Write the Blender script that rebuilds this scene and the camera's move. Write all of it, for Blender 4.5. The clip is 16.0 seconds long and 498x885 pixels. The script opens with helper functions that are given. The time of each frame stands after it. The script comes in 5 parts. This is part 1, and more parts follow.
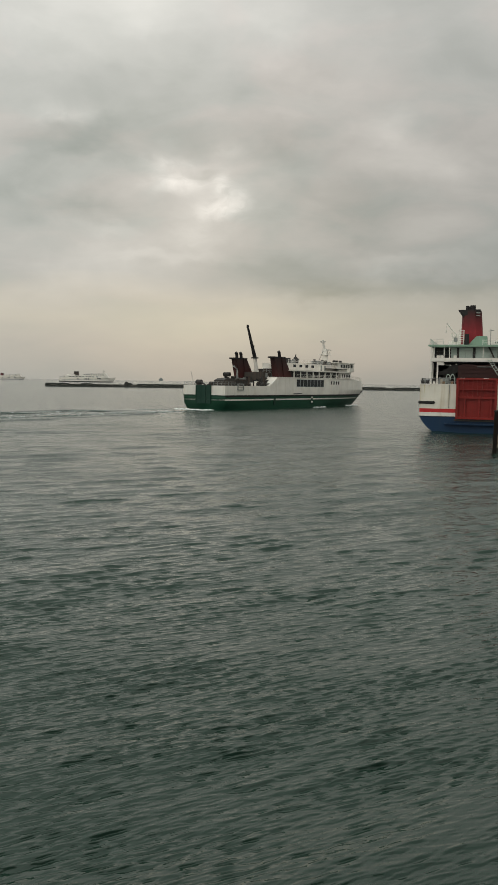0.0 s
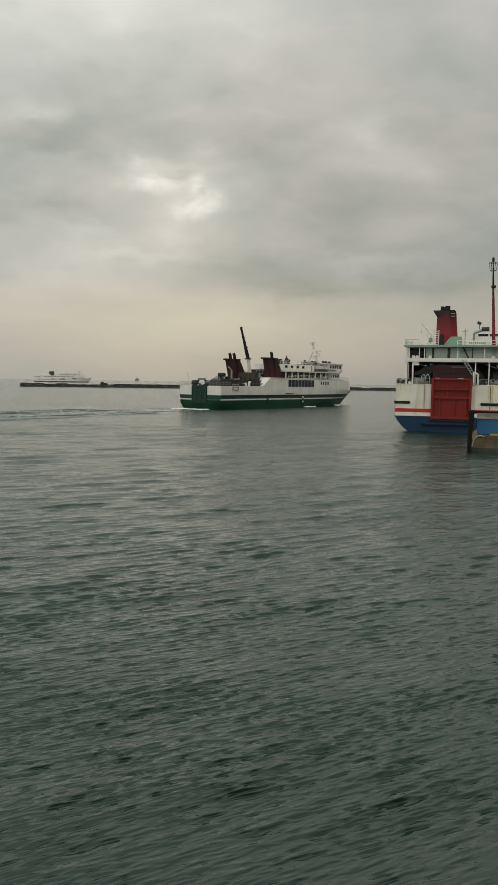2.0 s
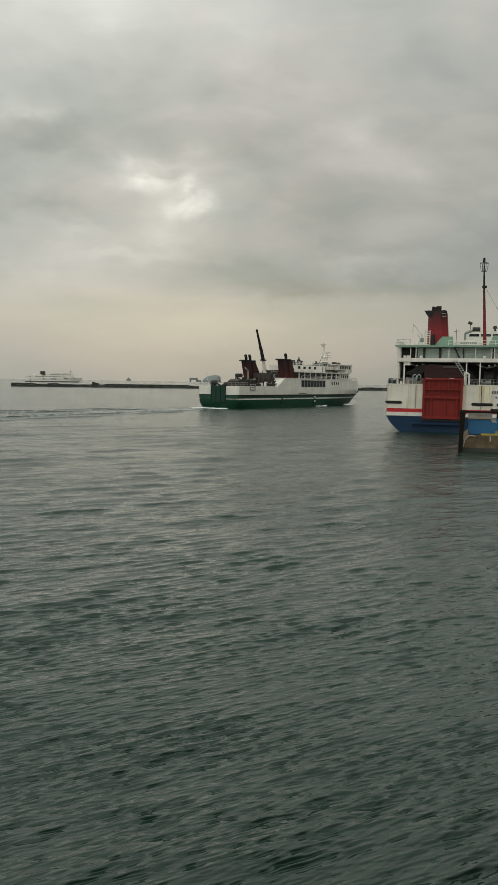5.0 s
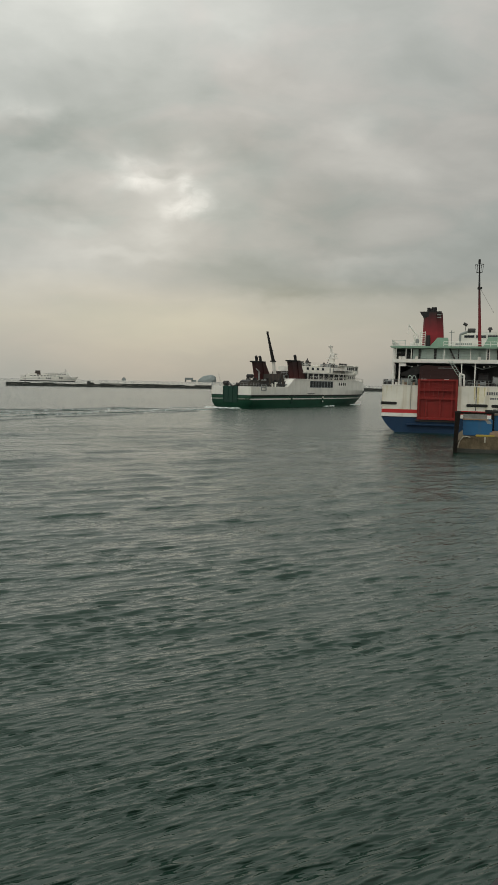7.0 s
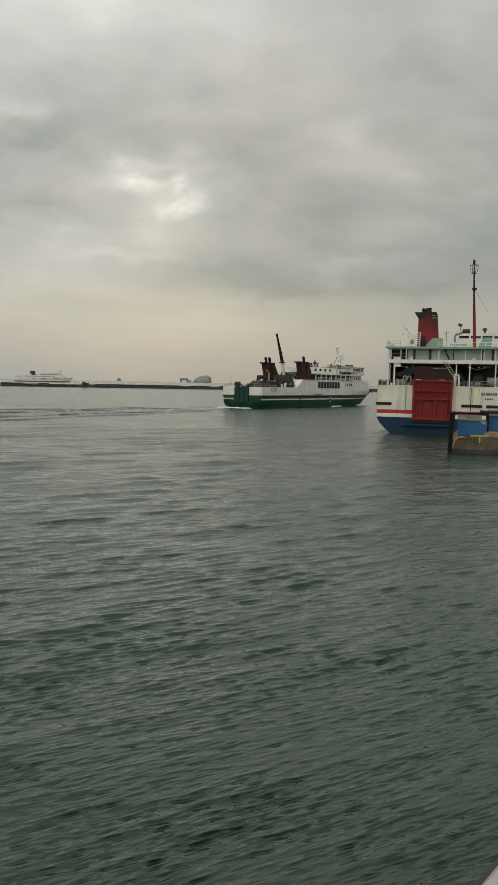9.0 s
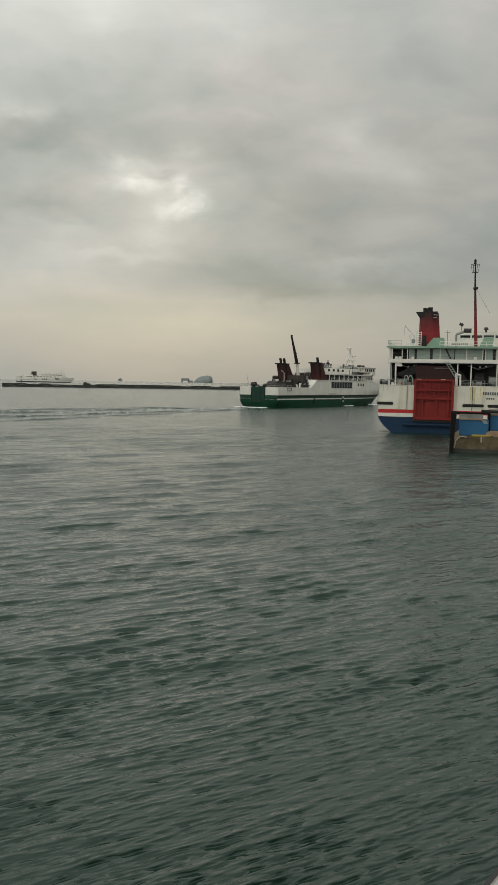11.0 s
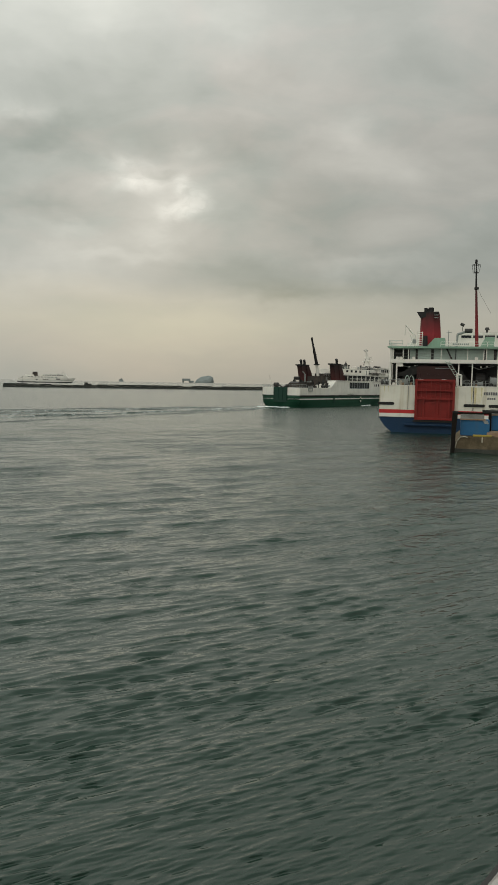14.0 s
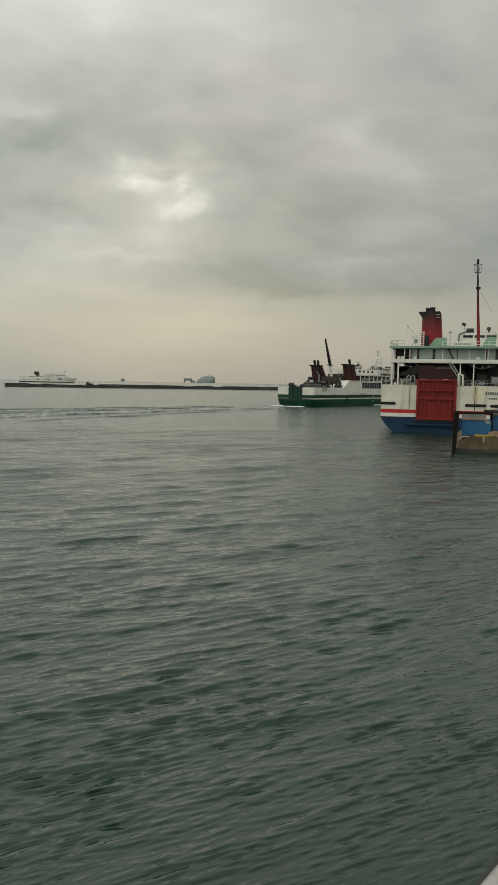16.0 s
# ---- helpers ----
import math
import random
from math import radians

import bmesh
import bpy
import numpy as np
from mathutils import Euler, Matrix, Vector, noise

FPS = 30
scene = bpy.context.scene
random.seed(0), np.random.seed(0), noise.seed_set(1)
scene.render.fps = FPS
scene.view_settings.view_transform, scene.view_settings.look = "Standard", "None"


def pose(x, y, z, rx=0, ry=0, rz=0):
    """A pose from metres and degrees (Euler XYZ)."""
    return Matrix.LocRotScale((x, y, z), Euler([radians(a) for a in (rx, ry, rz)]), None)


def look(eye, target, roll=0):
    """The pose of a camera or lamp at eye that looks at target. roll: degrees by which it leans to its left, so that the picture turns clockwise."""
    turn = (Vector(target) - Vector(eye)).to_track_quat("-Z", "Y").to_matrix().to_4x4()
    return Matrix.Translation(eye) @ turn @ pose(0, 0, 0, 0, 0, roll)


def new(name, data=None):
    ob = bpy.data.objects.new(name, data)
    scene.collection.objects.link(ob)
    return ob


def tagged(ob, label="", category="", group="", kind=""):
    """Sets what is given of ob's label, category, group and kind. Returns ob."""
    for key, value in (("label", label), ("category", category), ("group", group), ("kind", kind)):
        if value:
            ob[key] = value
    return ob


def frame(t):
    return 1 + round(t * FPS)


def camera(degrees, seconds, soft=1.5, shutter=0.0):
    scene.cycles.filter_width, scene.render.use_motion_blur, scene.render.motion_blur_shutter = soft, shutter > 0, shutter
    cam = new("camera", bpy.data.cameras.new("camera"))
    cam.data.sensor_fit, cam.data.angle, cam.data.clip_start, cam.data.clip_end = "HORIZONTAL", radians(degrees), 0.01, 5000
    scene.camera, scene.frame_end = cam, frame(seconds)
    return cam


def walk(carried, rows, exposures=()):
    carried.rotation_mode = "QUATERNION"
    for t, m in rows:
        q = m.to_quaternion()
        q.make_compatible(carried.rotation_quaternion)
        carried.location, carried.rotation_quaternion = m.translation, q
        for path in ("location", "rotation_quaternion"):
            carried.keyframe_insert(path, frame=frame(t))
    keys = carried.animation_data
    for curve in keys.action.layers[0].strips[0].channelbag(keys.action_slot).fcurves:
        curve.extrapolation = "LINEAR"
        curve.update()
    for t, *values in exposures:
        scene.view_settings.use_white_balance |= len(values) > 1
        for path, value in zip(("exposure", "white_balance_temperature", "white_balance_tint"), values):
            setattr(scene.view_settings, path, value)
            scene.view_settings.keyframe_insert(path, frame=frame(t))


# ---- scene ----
LENS = 36.2
EYE = 6.8
cam = camera(LENS, 16.0, soft=0.85)
# seconds, eye x, eye y, heading to the right, pitch, roll (degrees)
PATH = [
    (0.0, -0.0017, 0.0014, -3.105, -4.600, 0.95), (0.5, -0.0031, 0.0026, -2.67, -4.590, 0.95), (1.0, -0.0060, 0.0051, -2.13, -4.580, 0.95), (1.5, -0.0061, 0.0051, -1.71, -4.560, 0.95),
    (2.0, -0.0056, 0.0047, -1.35, -4.570, 0.95), (2.5, -0.0053, 0.0044, -0.90, -4.570, 0.95), (3.0, -0.0098, 0.0082, -0.715, -4.565, 0.95), (3.5, -0.0114, 0.0096, -0.60, -4.565, 0.95),
    (4.0, -0.0136, 0.0114, -0.65, -4.565, 0.95), (5.2, -0.0164, 0.0137, -0.73, -4.565, 0.95), (6.5, -0.0169, 0.0142, -0.69, -4.560, 0.95), (7.0, -0.0165, 0.0138, -0.36, -4.545, 1.2),
    (7.5, -0.0130, 0.0109, -0.12, -4.537, 1.2), (8.0, -0.0100, 0.0084, -0.06, -4.529, 1.2), (8.5, -0.0077, 0.0064, -0.045, -4.520, 1.2), (9.0, -0.0054, 0.0045, -0.005, -4.500, 1.2),
    (10.2, -0.0100, 0.0084, -0.08, -4.505, 1.12), (11.5, -0.0115, 0.0096, -0.11, -4.502, 1.05), (12.5, -0.0103, 0.0087, -0.12, -4.500, 1.05), (13.5, -0.0084, 0.0071, -0.17, -4.495, 1.05),
    (14.5, -0.0061, 0.0051, -0.19, -4.487, 1.05), (15.5, -0.0019, 0.0016, -0.24, -4.502, 1.05), (16.0, 0.0008, -0.0006, -0.295, -4.507, 1.05),
]
walk(cam, [(t, pose(x, y, EYE, 90 + p, 0, -h) @ pose(0, 0, 0, 0, 0, r)) for t, x, y, h, p, r in PATH], [
    # the picture starts a little lighter and pinker, and ends greener
    (0.0, 0.04, 6640, 9.8), (1.2, 0.03, 6640, 9.4), (2.2, 0.0, 6640, 7.8), (3.5, 0.0, 6640, 7.0), (7.0, 0.0, 6540, 7.4),
    (9.0, 0.0, 6580, 7.6), (12.5, 0.0, 6580, 6.6), (14.0, -0.01, 6620, 6.0), (16.0, -0.03, 6680, 5.0)])
scene.view_settings.exposure = 0.0

# ---------------------------------------------------------------- light: overcast evening sky, sun veiled ahead
SUN_AZ, SUN_EL = -5.5, 13.5


class Nodes:
    """Short hand for building node trees."""

    def __init__(self, tree):
        self.t = tree
        self.t.nodes.clear()

    def n(self, kind, **sets):
        node = self.t.nodes.new(kind)
        for key, value in sets.items():
            if key == "op":
                node.operation = value
            elif key == "blend":
                node.blend_type = value
                node.data_type = "RGBA"
        return node

    def link(self, a, b):
        self.t.links.new(a, b)

    def put(self, socket, value):
        if isinstance(value, bpy.types.NodeSocket):
            self.link(value, socket)
        else:
            socket.default_value = value

    def math(self, op, a, b=0.0, c=0.0):
        node = self.n("ShaderNodeMath", op=op)
        self.put(node.inputs[0], a), self.put(node.inputs[1], b), self.put(node.inputs[2], c)
        return node.outputs[0]

    def vmath(self, op, a, b=(0, 0, 0)):
        node = self.n("ShaderNodeVectorMath", op=op)
        self.put(node.inputs[0], a), self.put(node.inputs[1], b)
        return node.outputs["Value"] if op == "DOT_PRODUCT" else node.outputs["Vector"]

    def noise(self, vec, scale, detail=4.0, rough=0.55, distort=0.0):
        node = self.n("ShaderNodeTexNoise")
        self.put(node.inputs["Vector"], vec)
        node.inputs["Scale"].default_value, node.inputs["Detail"].default_value = scale, detail
        node.inputs["Roughness"].default_value, node.inputs["Distortion"].default_value = rough, distort
        return node.outputs["Fac"]

    def ramp(self, fac, stops):
        node = self.n("ShaderNodeValToRGB")
        self.put(node.inputs[0], fac)
        els = node.color_ramp.elements
        while len(els) < len(stops):
            els.new(0.5)
        for el, (pos, col) in zip(els, stops):
            el.position = pos
            el.color = (*col, 1) if isinstance(col, tuple) else (col, col, col, 1)
        return node.outputs["Color"]

    def mix(self, fac, a, b, blend="MIX"):
        node = self.n("ShaderNodeMix", blend=blend)
        self.put(node.inputs[0], fac), self.put(node.inputs[6], a), self.put(node.inputs[7], b)
        return node.outputs[2]

    def mapping(self, vec, loc=(0, 0, 0), rot=(0, 0, 0), scale=(1, 1, 1)):
        node = self.n("ShaderNodeMapping")
        self.put(node.inputs["Vector"], vec)
        node.inputs["Location"].default_value, node.inputs["Rotation"].default_value = loc, rot
        node.inputs["Scale"].default_value = scale
        return node.outputs["Vector"]

    def combine(self, x, y, z):
        node = self.n("ShaderNodeCombineXYZ")
        for s, v in zip(node.inputs, (x, y, z)):
            self.put(s, v)
        return node.outputs[0]


def way_of(az, el):
    a, e = radians(az), radians(el)
    return (math.sin(a) * math.cos(e), math.cos(a) * math.cos(e), math.sin(e))


# folds of the cloud: bearing, height, half width, half depth (degrees), brightness, and 1 for torn edges, 0 for soft ones, 2 for cream light
FOLDS = [
    (-8.6, 14.1, 2.2, 0.55, 0.32, 1), (-5.4, 14.1, 0.6, 0.9, 0.22, 1), (-4.6, 12.8, 1.1, 0.9, 0.36, 1), (-6.2, 12.4, 1.1, 0.7, 0.22, 1),
    (-9.4, 15.3, 1.9, 0.5, 0.20, 1), (-5.0, 16.6, 1.6, 0.5, 0.08, 1), (-7.0, 15.0, 1.0, 0.35, -0.06, 0), (-7.5, 10.6, 1.2, 1.5, 0.08, 1), (-16.8, 18.2, 2.8, 0.6, 0.11, 1),
    (-7.0, 13.4, 5.0, 3.0, 0.07, 0), (-10.4, 8.8, 2.8, 0.4, 0.05, 0), (-12.6, 10.5, 2.2, 0.7, 0.05, 0), (-6.5, 8.5, 1.8, 0.4, 0.05, 0),
    (-14.5, 8.5, 5.0, 2.2, 0.06, 0), (-17.0, 22.5, 4.0, 2.0, 0.06, 0), (-10.4, 24.8, 3.2, 1.4, 0.10, 0), (-2.0, 24.5, 2.0, 1.5, 0.07, 0),
    (-12.0, 27.0, 9.0, 5.0, 0.10, 0), (7.2, 17.4, 1.7, 1.2, 0.08, 0), (9.6, 14.8, 2.4, 1.1, 0.06, 0), (4.2, 17.6, 3.0, 0.8, 0.03, 0),
    (8.3, 8.7, 3.5, 0.5, 0.045, 0), (-15.9, 16.6, 3.6, 1.1, -0.065, 0), (-15.5, 12.3, 4.5, 1.1, -0.055, 0), (-9.0, 17.4, 4.0, 0.9, -0.045, 0),
    (-1.2, 20.9, 4.0, 1.1, -0.045, 0), (-0.6, 16.7, 2.4, 1.8, -0.05, 0), (4.1, 12.6, 4.5, 1.9, -0.05, 0), (0.0, 8.0, 5.0, 1.0, -0.05, 0),
    (6.2, 10.0, 4.0, 0.9, -0.03, 0), (-4.0, 4.0, 8.0, 1.9, 0.045, 2), (-3.0, 3.2, 4.0, 1.2, 0.012, 2), (10.4, 6.9, 6.0, 0.7, -0.05, 0), (2.0, 6.7, 4.0, 0.6, -0.05, 0),
]


def make_world():
    world = bpy.data.worlds.new("overcast_sky")
    world.use_nodes = True
    scene.world = world
    k = Nodes(world.node_tree)
    sky = k.n("ShaderNodeTexSky")
    sky.sky_type, sky.sun_disc = "NISHITA", False
    sky.sun_elevation, sky.sun_rotation = radians(SUN_EL), radians(SUN_AZ)
    way = k.n("ShaderNodeTexCoord").outputs["Generated"]
    sep = k.n("ShaderNodeSeparateXYZ")
    k.link(way, sep.inputs[0])
    up = k.math("MAXIMUM", sep.outputs[2], 0.0)
    lift = k.math("ADD", up, 0.34)
    flat = k.combine(k.math("DIVIDE", sep.outputs[0], lift), k.math("DIVIDE", sep.outputs[1], lift), 0.0)
    # veil of cloud by height over the horizon
    wavy = k.math("ADD", up, k.math("MULTIPLY", k.math("SUBTRACT", k.noise(k.mapping(flat, (1.3, 2.2, 0)), 3.0, 4.0, 0.5, 0.3), 0.5), 0.05))
    base = k.ramp(wavy, [(0.0, (0.300, 0.325, 0.318)), (0.02, (0.345, 0.352, 0.335)), (0.045, (0.402, 0.390, 0.357)), (0.075, (0.450, 0.436, 0.382)),
                       (0.105, (0.450, 0.440, 0.396)), (0.135, (0.392, 0.402, 0.384)), (0.30, (0.446, 0.450, 0.431)),
                       (0.43, (0.575, 0.567, 0.547)), (0.6, (0.690, 0.730, 0.705)), (1.0, (0.84, 0.89, 0.86))])
    big = k.noise(k.mapping(flat, (3.1, 0.7, 0)), 2.0, 3.0, 0.5, 0.5)
    mid = k.noise(k.mapping(flat, (0.4, 5.2, 0), scale=(0.8, 1.2, 1)), 5.0, 6.0, 0.55, 0.4)
    cloud = k.math("ADD", k.math("MULTIPLY", big, 0.62), k.math("MULTIPLY", mid, 0.38))
    shade = k.ramp(cloud, [(0.36, (0.84, 0.875, 0.86)), (0.45, (0.945, 0.97, 0.96)), (0.53, (1.065, 1.035, 1.02)), (0.62, (1.19, 1.15, 1.13))])
    amount = k.ramp(up, [(0.02, 0.10), (0.10, 0.35), (0.20, 1.0)])
    col = k.mix(amount, base, k.mix(1.0, base, shade, "MULTIPLY"))
    # folds and thin places in the cloud; the veiled sun shines through the thinnest
    low = k.mapping(way, scale=(1.0, 1.0, 1.7))
    def bent(offset, scale, reach):
        return k.math("MULTIPLY", k.math("SUBTRACT", k.noise(k.mapping(low, offset), scale, 3.0, 0.55), 0.5), reach)
    drift = k.combine(k.math("ADD", bent((1, 2, 3), 9.0, 0.11), bent((4, 1, 2), 34.0, 0.020)), 0.0,
                      k.math("ADD", bent((7, 5, 1), 11.0, 0.07), bent((2, 9, 5), 38.0, 0.014)))
    bend = k.vmath("ADD", way, drift)
    fine = k.noise(k.mapping(bend, (2.9, 1.2, 0), scale=(1.0, 1.0, 2.3)), 26.0, 4.0, 0.55, 0.2)
    ragged = k.ramp(fine, [(0.32, 0.35), (0.62, 1.0)])
    firm = k.vmath("ADD", way, k.vmath("MULTIPLY", drift, (0.4, 0.4, 0.4)))
    sums = {"torn": None, "lit": None, "deep": None, "cream": None}
    for az, el, wide, high, power, rag in FOLDS:
        d = Vector(way_of(az, el))
        side = Vector((math.cos(radians(az)), -math.sin(radians(az)), 0))
        top = side.cross(d)
        at = firm if rag == 1 else bend
        u = k.vmath("DOT_PRODUCT", at, tuple(side / math.sin(radians(wide))))
        v = k.vmath("DOT_PRODUCT", at, tuple(top / math.sin(radians(high))))
        r2 = k.math("MULTIPLY_ADD", u, u, k.math("MULTIPLY", v, v))
        bell = k.math("MULTIPLY", k.math("POWER", 0.3679, r2), abs(power))
        key = "cream" if rag == 2 else "torn" if rag else "lit" if power > 0 else "deep"
        sums[key] = bell if sums[key] is None else k.math("ADD", sums[key], bell)
    ahead = k.math("GREATER_THAN", sep.outputs[1], 0.0)
    puffs = k.noise(k.mapping(bend, (5.0, 3.0, 1.0), scale=(1.0, 1.0, 2.0)), 10.0, 5.0, 0.55, 0.3)
    puffs = k.math("MULTIPLY", k.math("SUBTRACT", puffs, 0.5), k.ramp(up, [(0.07, 0.0), (0.16, 0.11)]))
    glow = k.math("ADD", k.math("MULTIPLY", sums["lit"], 1.2), k.math("MULTIPLY", sums["torn"], ragged))
    glow = k.math("ADD", k.math("MULTIPLY", glow, ahead), puffs)
    cream = k.math("MULTIPLY", sums["cream"], ahead)
    col = k.mix(1.0, col, k.mix(1.0, (1.0, 0.98, 0.50, 1), k.combine(cream, cream, cream), "MULTIPLY"), "ADD")
    gloom = k.math("MULTIPLY", k.math("MULTIPLY", sums["deep"], 1.35), ahead)
    col = k.mix(1.0, col, k.mix(1.0, (1.0, 0.955, 0.90, 1), k.combine(glow, glow, glow), "MULTIPLY"), "ADD")
    col = k.mix(1.0, col, k.mix(1.0, (1.0, 0.90, 0.89, 1), k.combine(gloom, gloom, gloom), "MULTIPLY"), "SUBTRACT")
    # unseen sky behind the viewer, brightened as added fill for the sides facing it
    behind = k.math("ADD", 1.0, k.math("MULTIPLY", k.math("MAXIMUM", k.math("MULTIPLY", sep.outputs[1], -1.0), 0.0), 1.05))
    col = k.mix(1.0, col, k.combine(behind, behind, behind), "MULTIPLY")
    # a little brighter towards the west
    west = k.math("SUBTRACT", 1.0, k.math("MULTIPLY", sep.outputs[0], 0.36))
    col = k.mix(1.0, col, k.combine(west, west, west), "MULTIPLY")
    bg_sky, bg_cloud = k.n("ShaderNodeBackground"), k.n("ShaderNodeBackground")
    k.link(sky.outputs[0], bg_sky.inputs[0])
    bg_sky.inputs[1].default_value = 0.05
    k.link(col, bg_cloud.inputs[0])
    bg_cloud.inputs[1].default_value = 1.0
    both = k.n("ShaderNodeMixShader")
    both.inputs[0].default_value = 0.96
    k.link(bg_sky.outputs[0], both.inputs[1]), k.link(bg_cloud.outputs[0], both.inputs[2])
    out = k.n("ShaderNodeOutputWorld")
    k.link(both.outputs[0], out.inputs[0])


make_world()
sun = new("sun", bpy.data.lights.new("sun", "SUN"))
sun.data.energy, sun.data.angle, sun.data.color = 0.15, radians(90), (1.0, 0.96, 0.90)
sun.matrix_world = look(Vector(way_of(SUN_AZ, SUN_EL)) * 50, (0, 0, 0))


# ---------------------------------------------------------------- materials
def finish(name, build):
    m = bpy.data.materials.new(name)
    m.use_nodes = True
    k = Nodes(m.node_tree)
    bsdf, out = k.n("ShaderNodeBsdfPrincipled"), k.n("ShaderNodeOutputMaterial")
    k.link(bsdf.outputs[0], out.inputs[0])
    build(k, bsdf.inputs)
    return m


def paint(name, col, stain=(0.16, 0.11, 0.07), wear=0.25, rough=0.5, metal=0.0, grain=0.6):
    """Sea-worn paint on steel: soft blotches, run-down streaks and a slightly uneven plate."""
    def build(k, i):
        at = k.n("ShaderNodeTexCoord").outputs["Object"]
        blot = k.noise(at, 0.5 * grain, 4, 0.6)
        runs = k.noise(k.mapping(at, scale=(2.2, 2.2, 0.16)), 1.1 * grain, 5, 0.6)
        fine = k.noise(at, 9.0, 3, 0.6)
        soft = tuple(c * 0.82 for c in col)
        c = k.mix(k.ramp(blot, [(0.35, 0.0), (0.7, 1.0)]), (*col, 1), (*soft, 1))
        c = k.mix(k.math("MULTIPLY", k.ramp(runs, [(0.52, 0.0), (0.78, 1.0)]), wear), c, (*stain, 1))
        k.put(i["Base Color"], c)
        k.put(i["Roughness"], k.math("ADD", k.math("MULTIPLY", fine, 0.25), rough - 0.12))
        i["Metallic"].default_value = metal
        i["Specular IOR Level"].default_value = 0.25
        bump = k.n("ShaderNodeBump")
        bump.inputs["Strength"].default_value, bump.inputs["Distance"].default_value = 0.25, 0.03
        k.link(k.noise(at, 0.9, 3, 0.5), bump.inputs["Height"])
        k.link(bump.outputs[0], i["Normal"])
    return finish(name, build)


def rough_stuff(name, col, other, scale=1.2, rough=0.85, relief=0.04):
    """Concrete, rock, timber, rubber: two colours mingled at two scales, with relief."""
    def build(k, i):
        at = k.n("ShaderNodeTexCoord").outputs["Object"]
        a, b = k.noise(at, scale, 5, 0.6), k.noise(at, scale * 7, 4, 0.65)
        f = k.ramp(k.math("ADD", k.math("MULTIPLY", a, 0.65), k.math("MULTIPLY", b, 0.35)), [(0.36, 0.0), (0.64, 1.0)])
        k.put(i["Base Color"], k.mix(f, (*col, 1), (*other, 1)))
        i["Roughness"].default_value = rough
        i["Specular IOR Level"].default_value = 0.15
        bump = k.n("ShaderNodeBump")
        bump.inputs["Strength"].default_value, bump.inputs["Distance"].default_value = 0.6, relief
        k.link(b, bump.inputs["Height"])
        k.link(bump.outputs[0], i["Normal"])
    return finish(name, build)


def glass_pane(name, col=(0.02, 0.025, 0.03)):
    def build(k, i):
        at = k.n("ShaderNodeTexCoord").outputs["Object"]
        k.put(i["Base Color"], k.ramp(k.noise(at, 0.7, 2), [(0.3, tuple(c * 0.6 for c in col)), (0.7, col)]))
        i["Roughness"].default_value = 0.12
        i["IOR"].default_value = 1.5
    return finish(name, build)


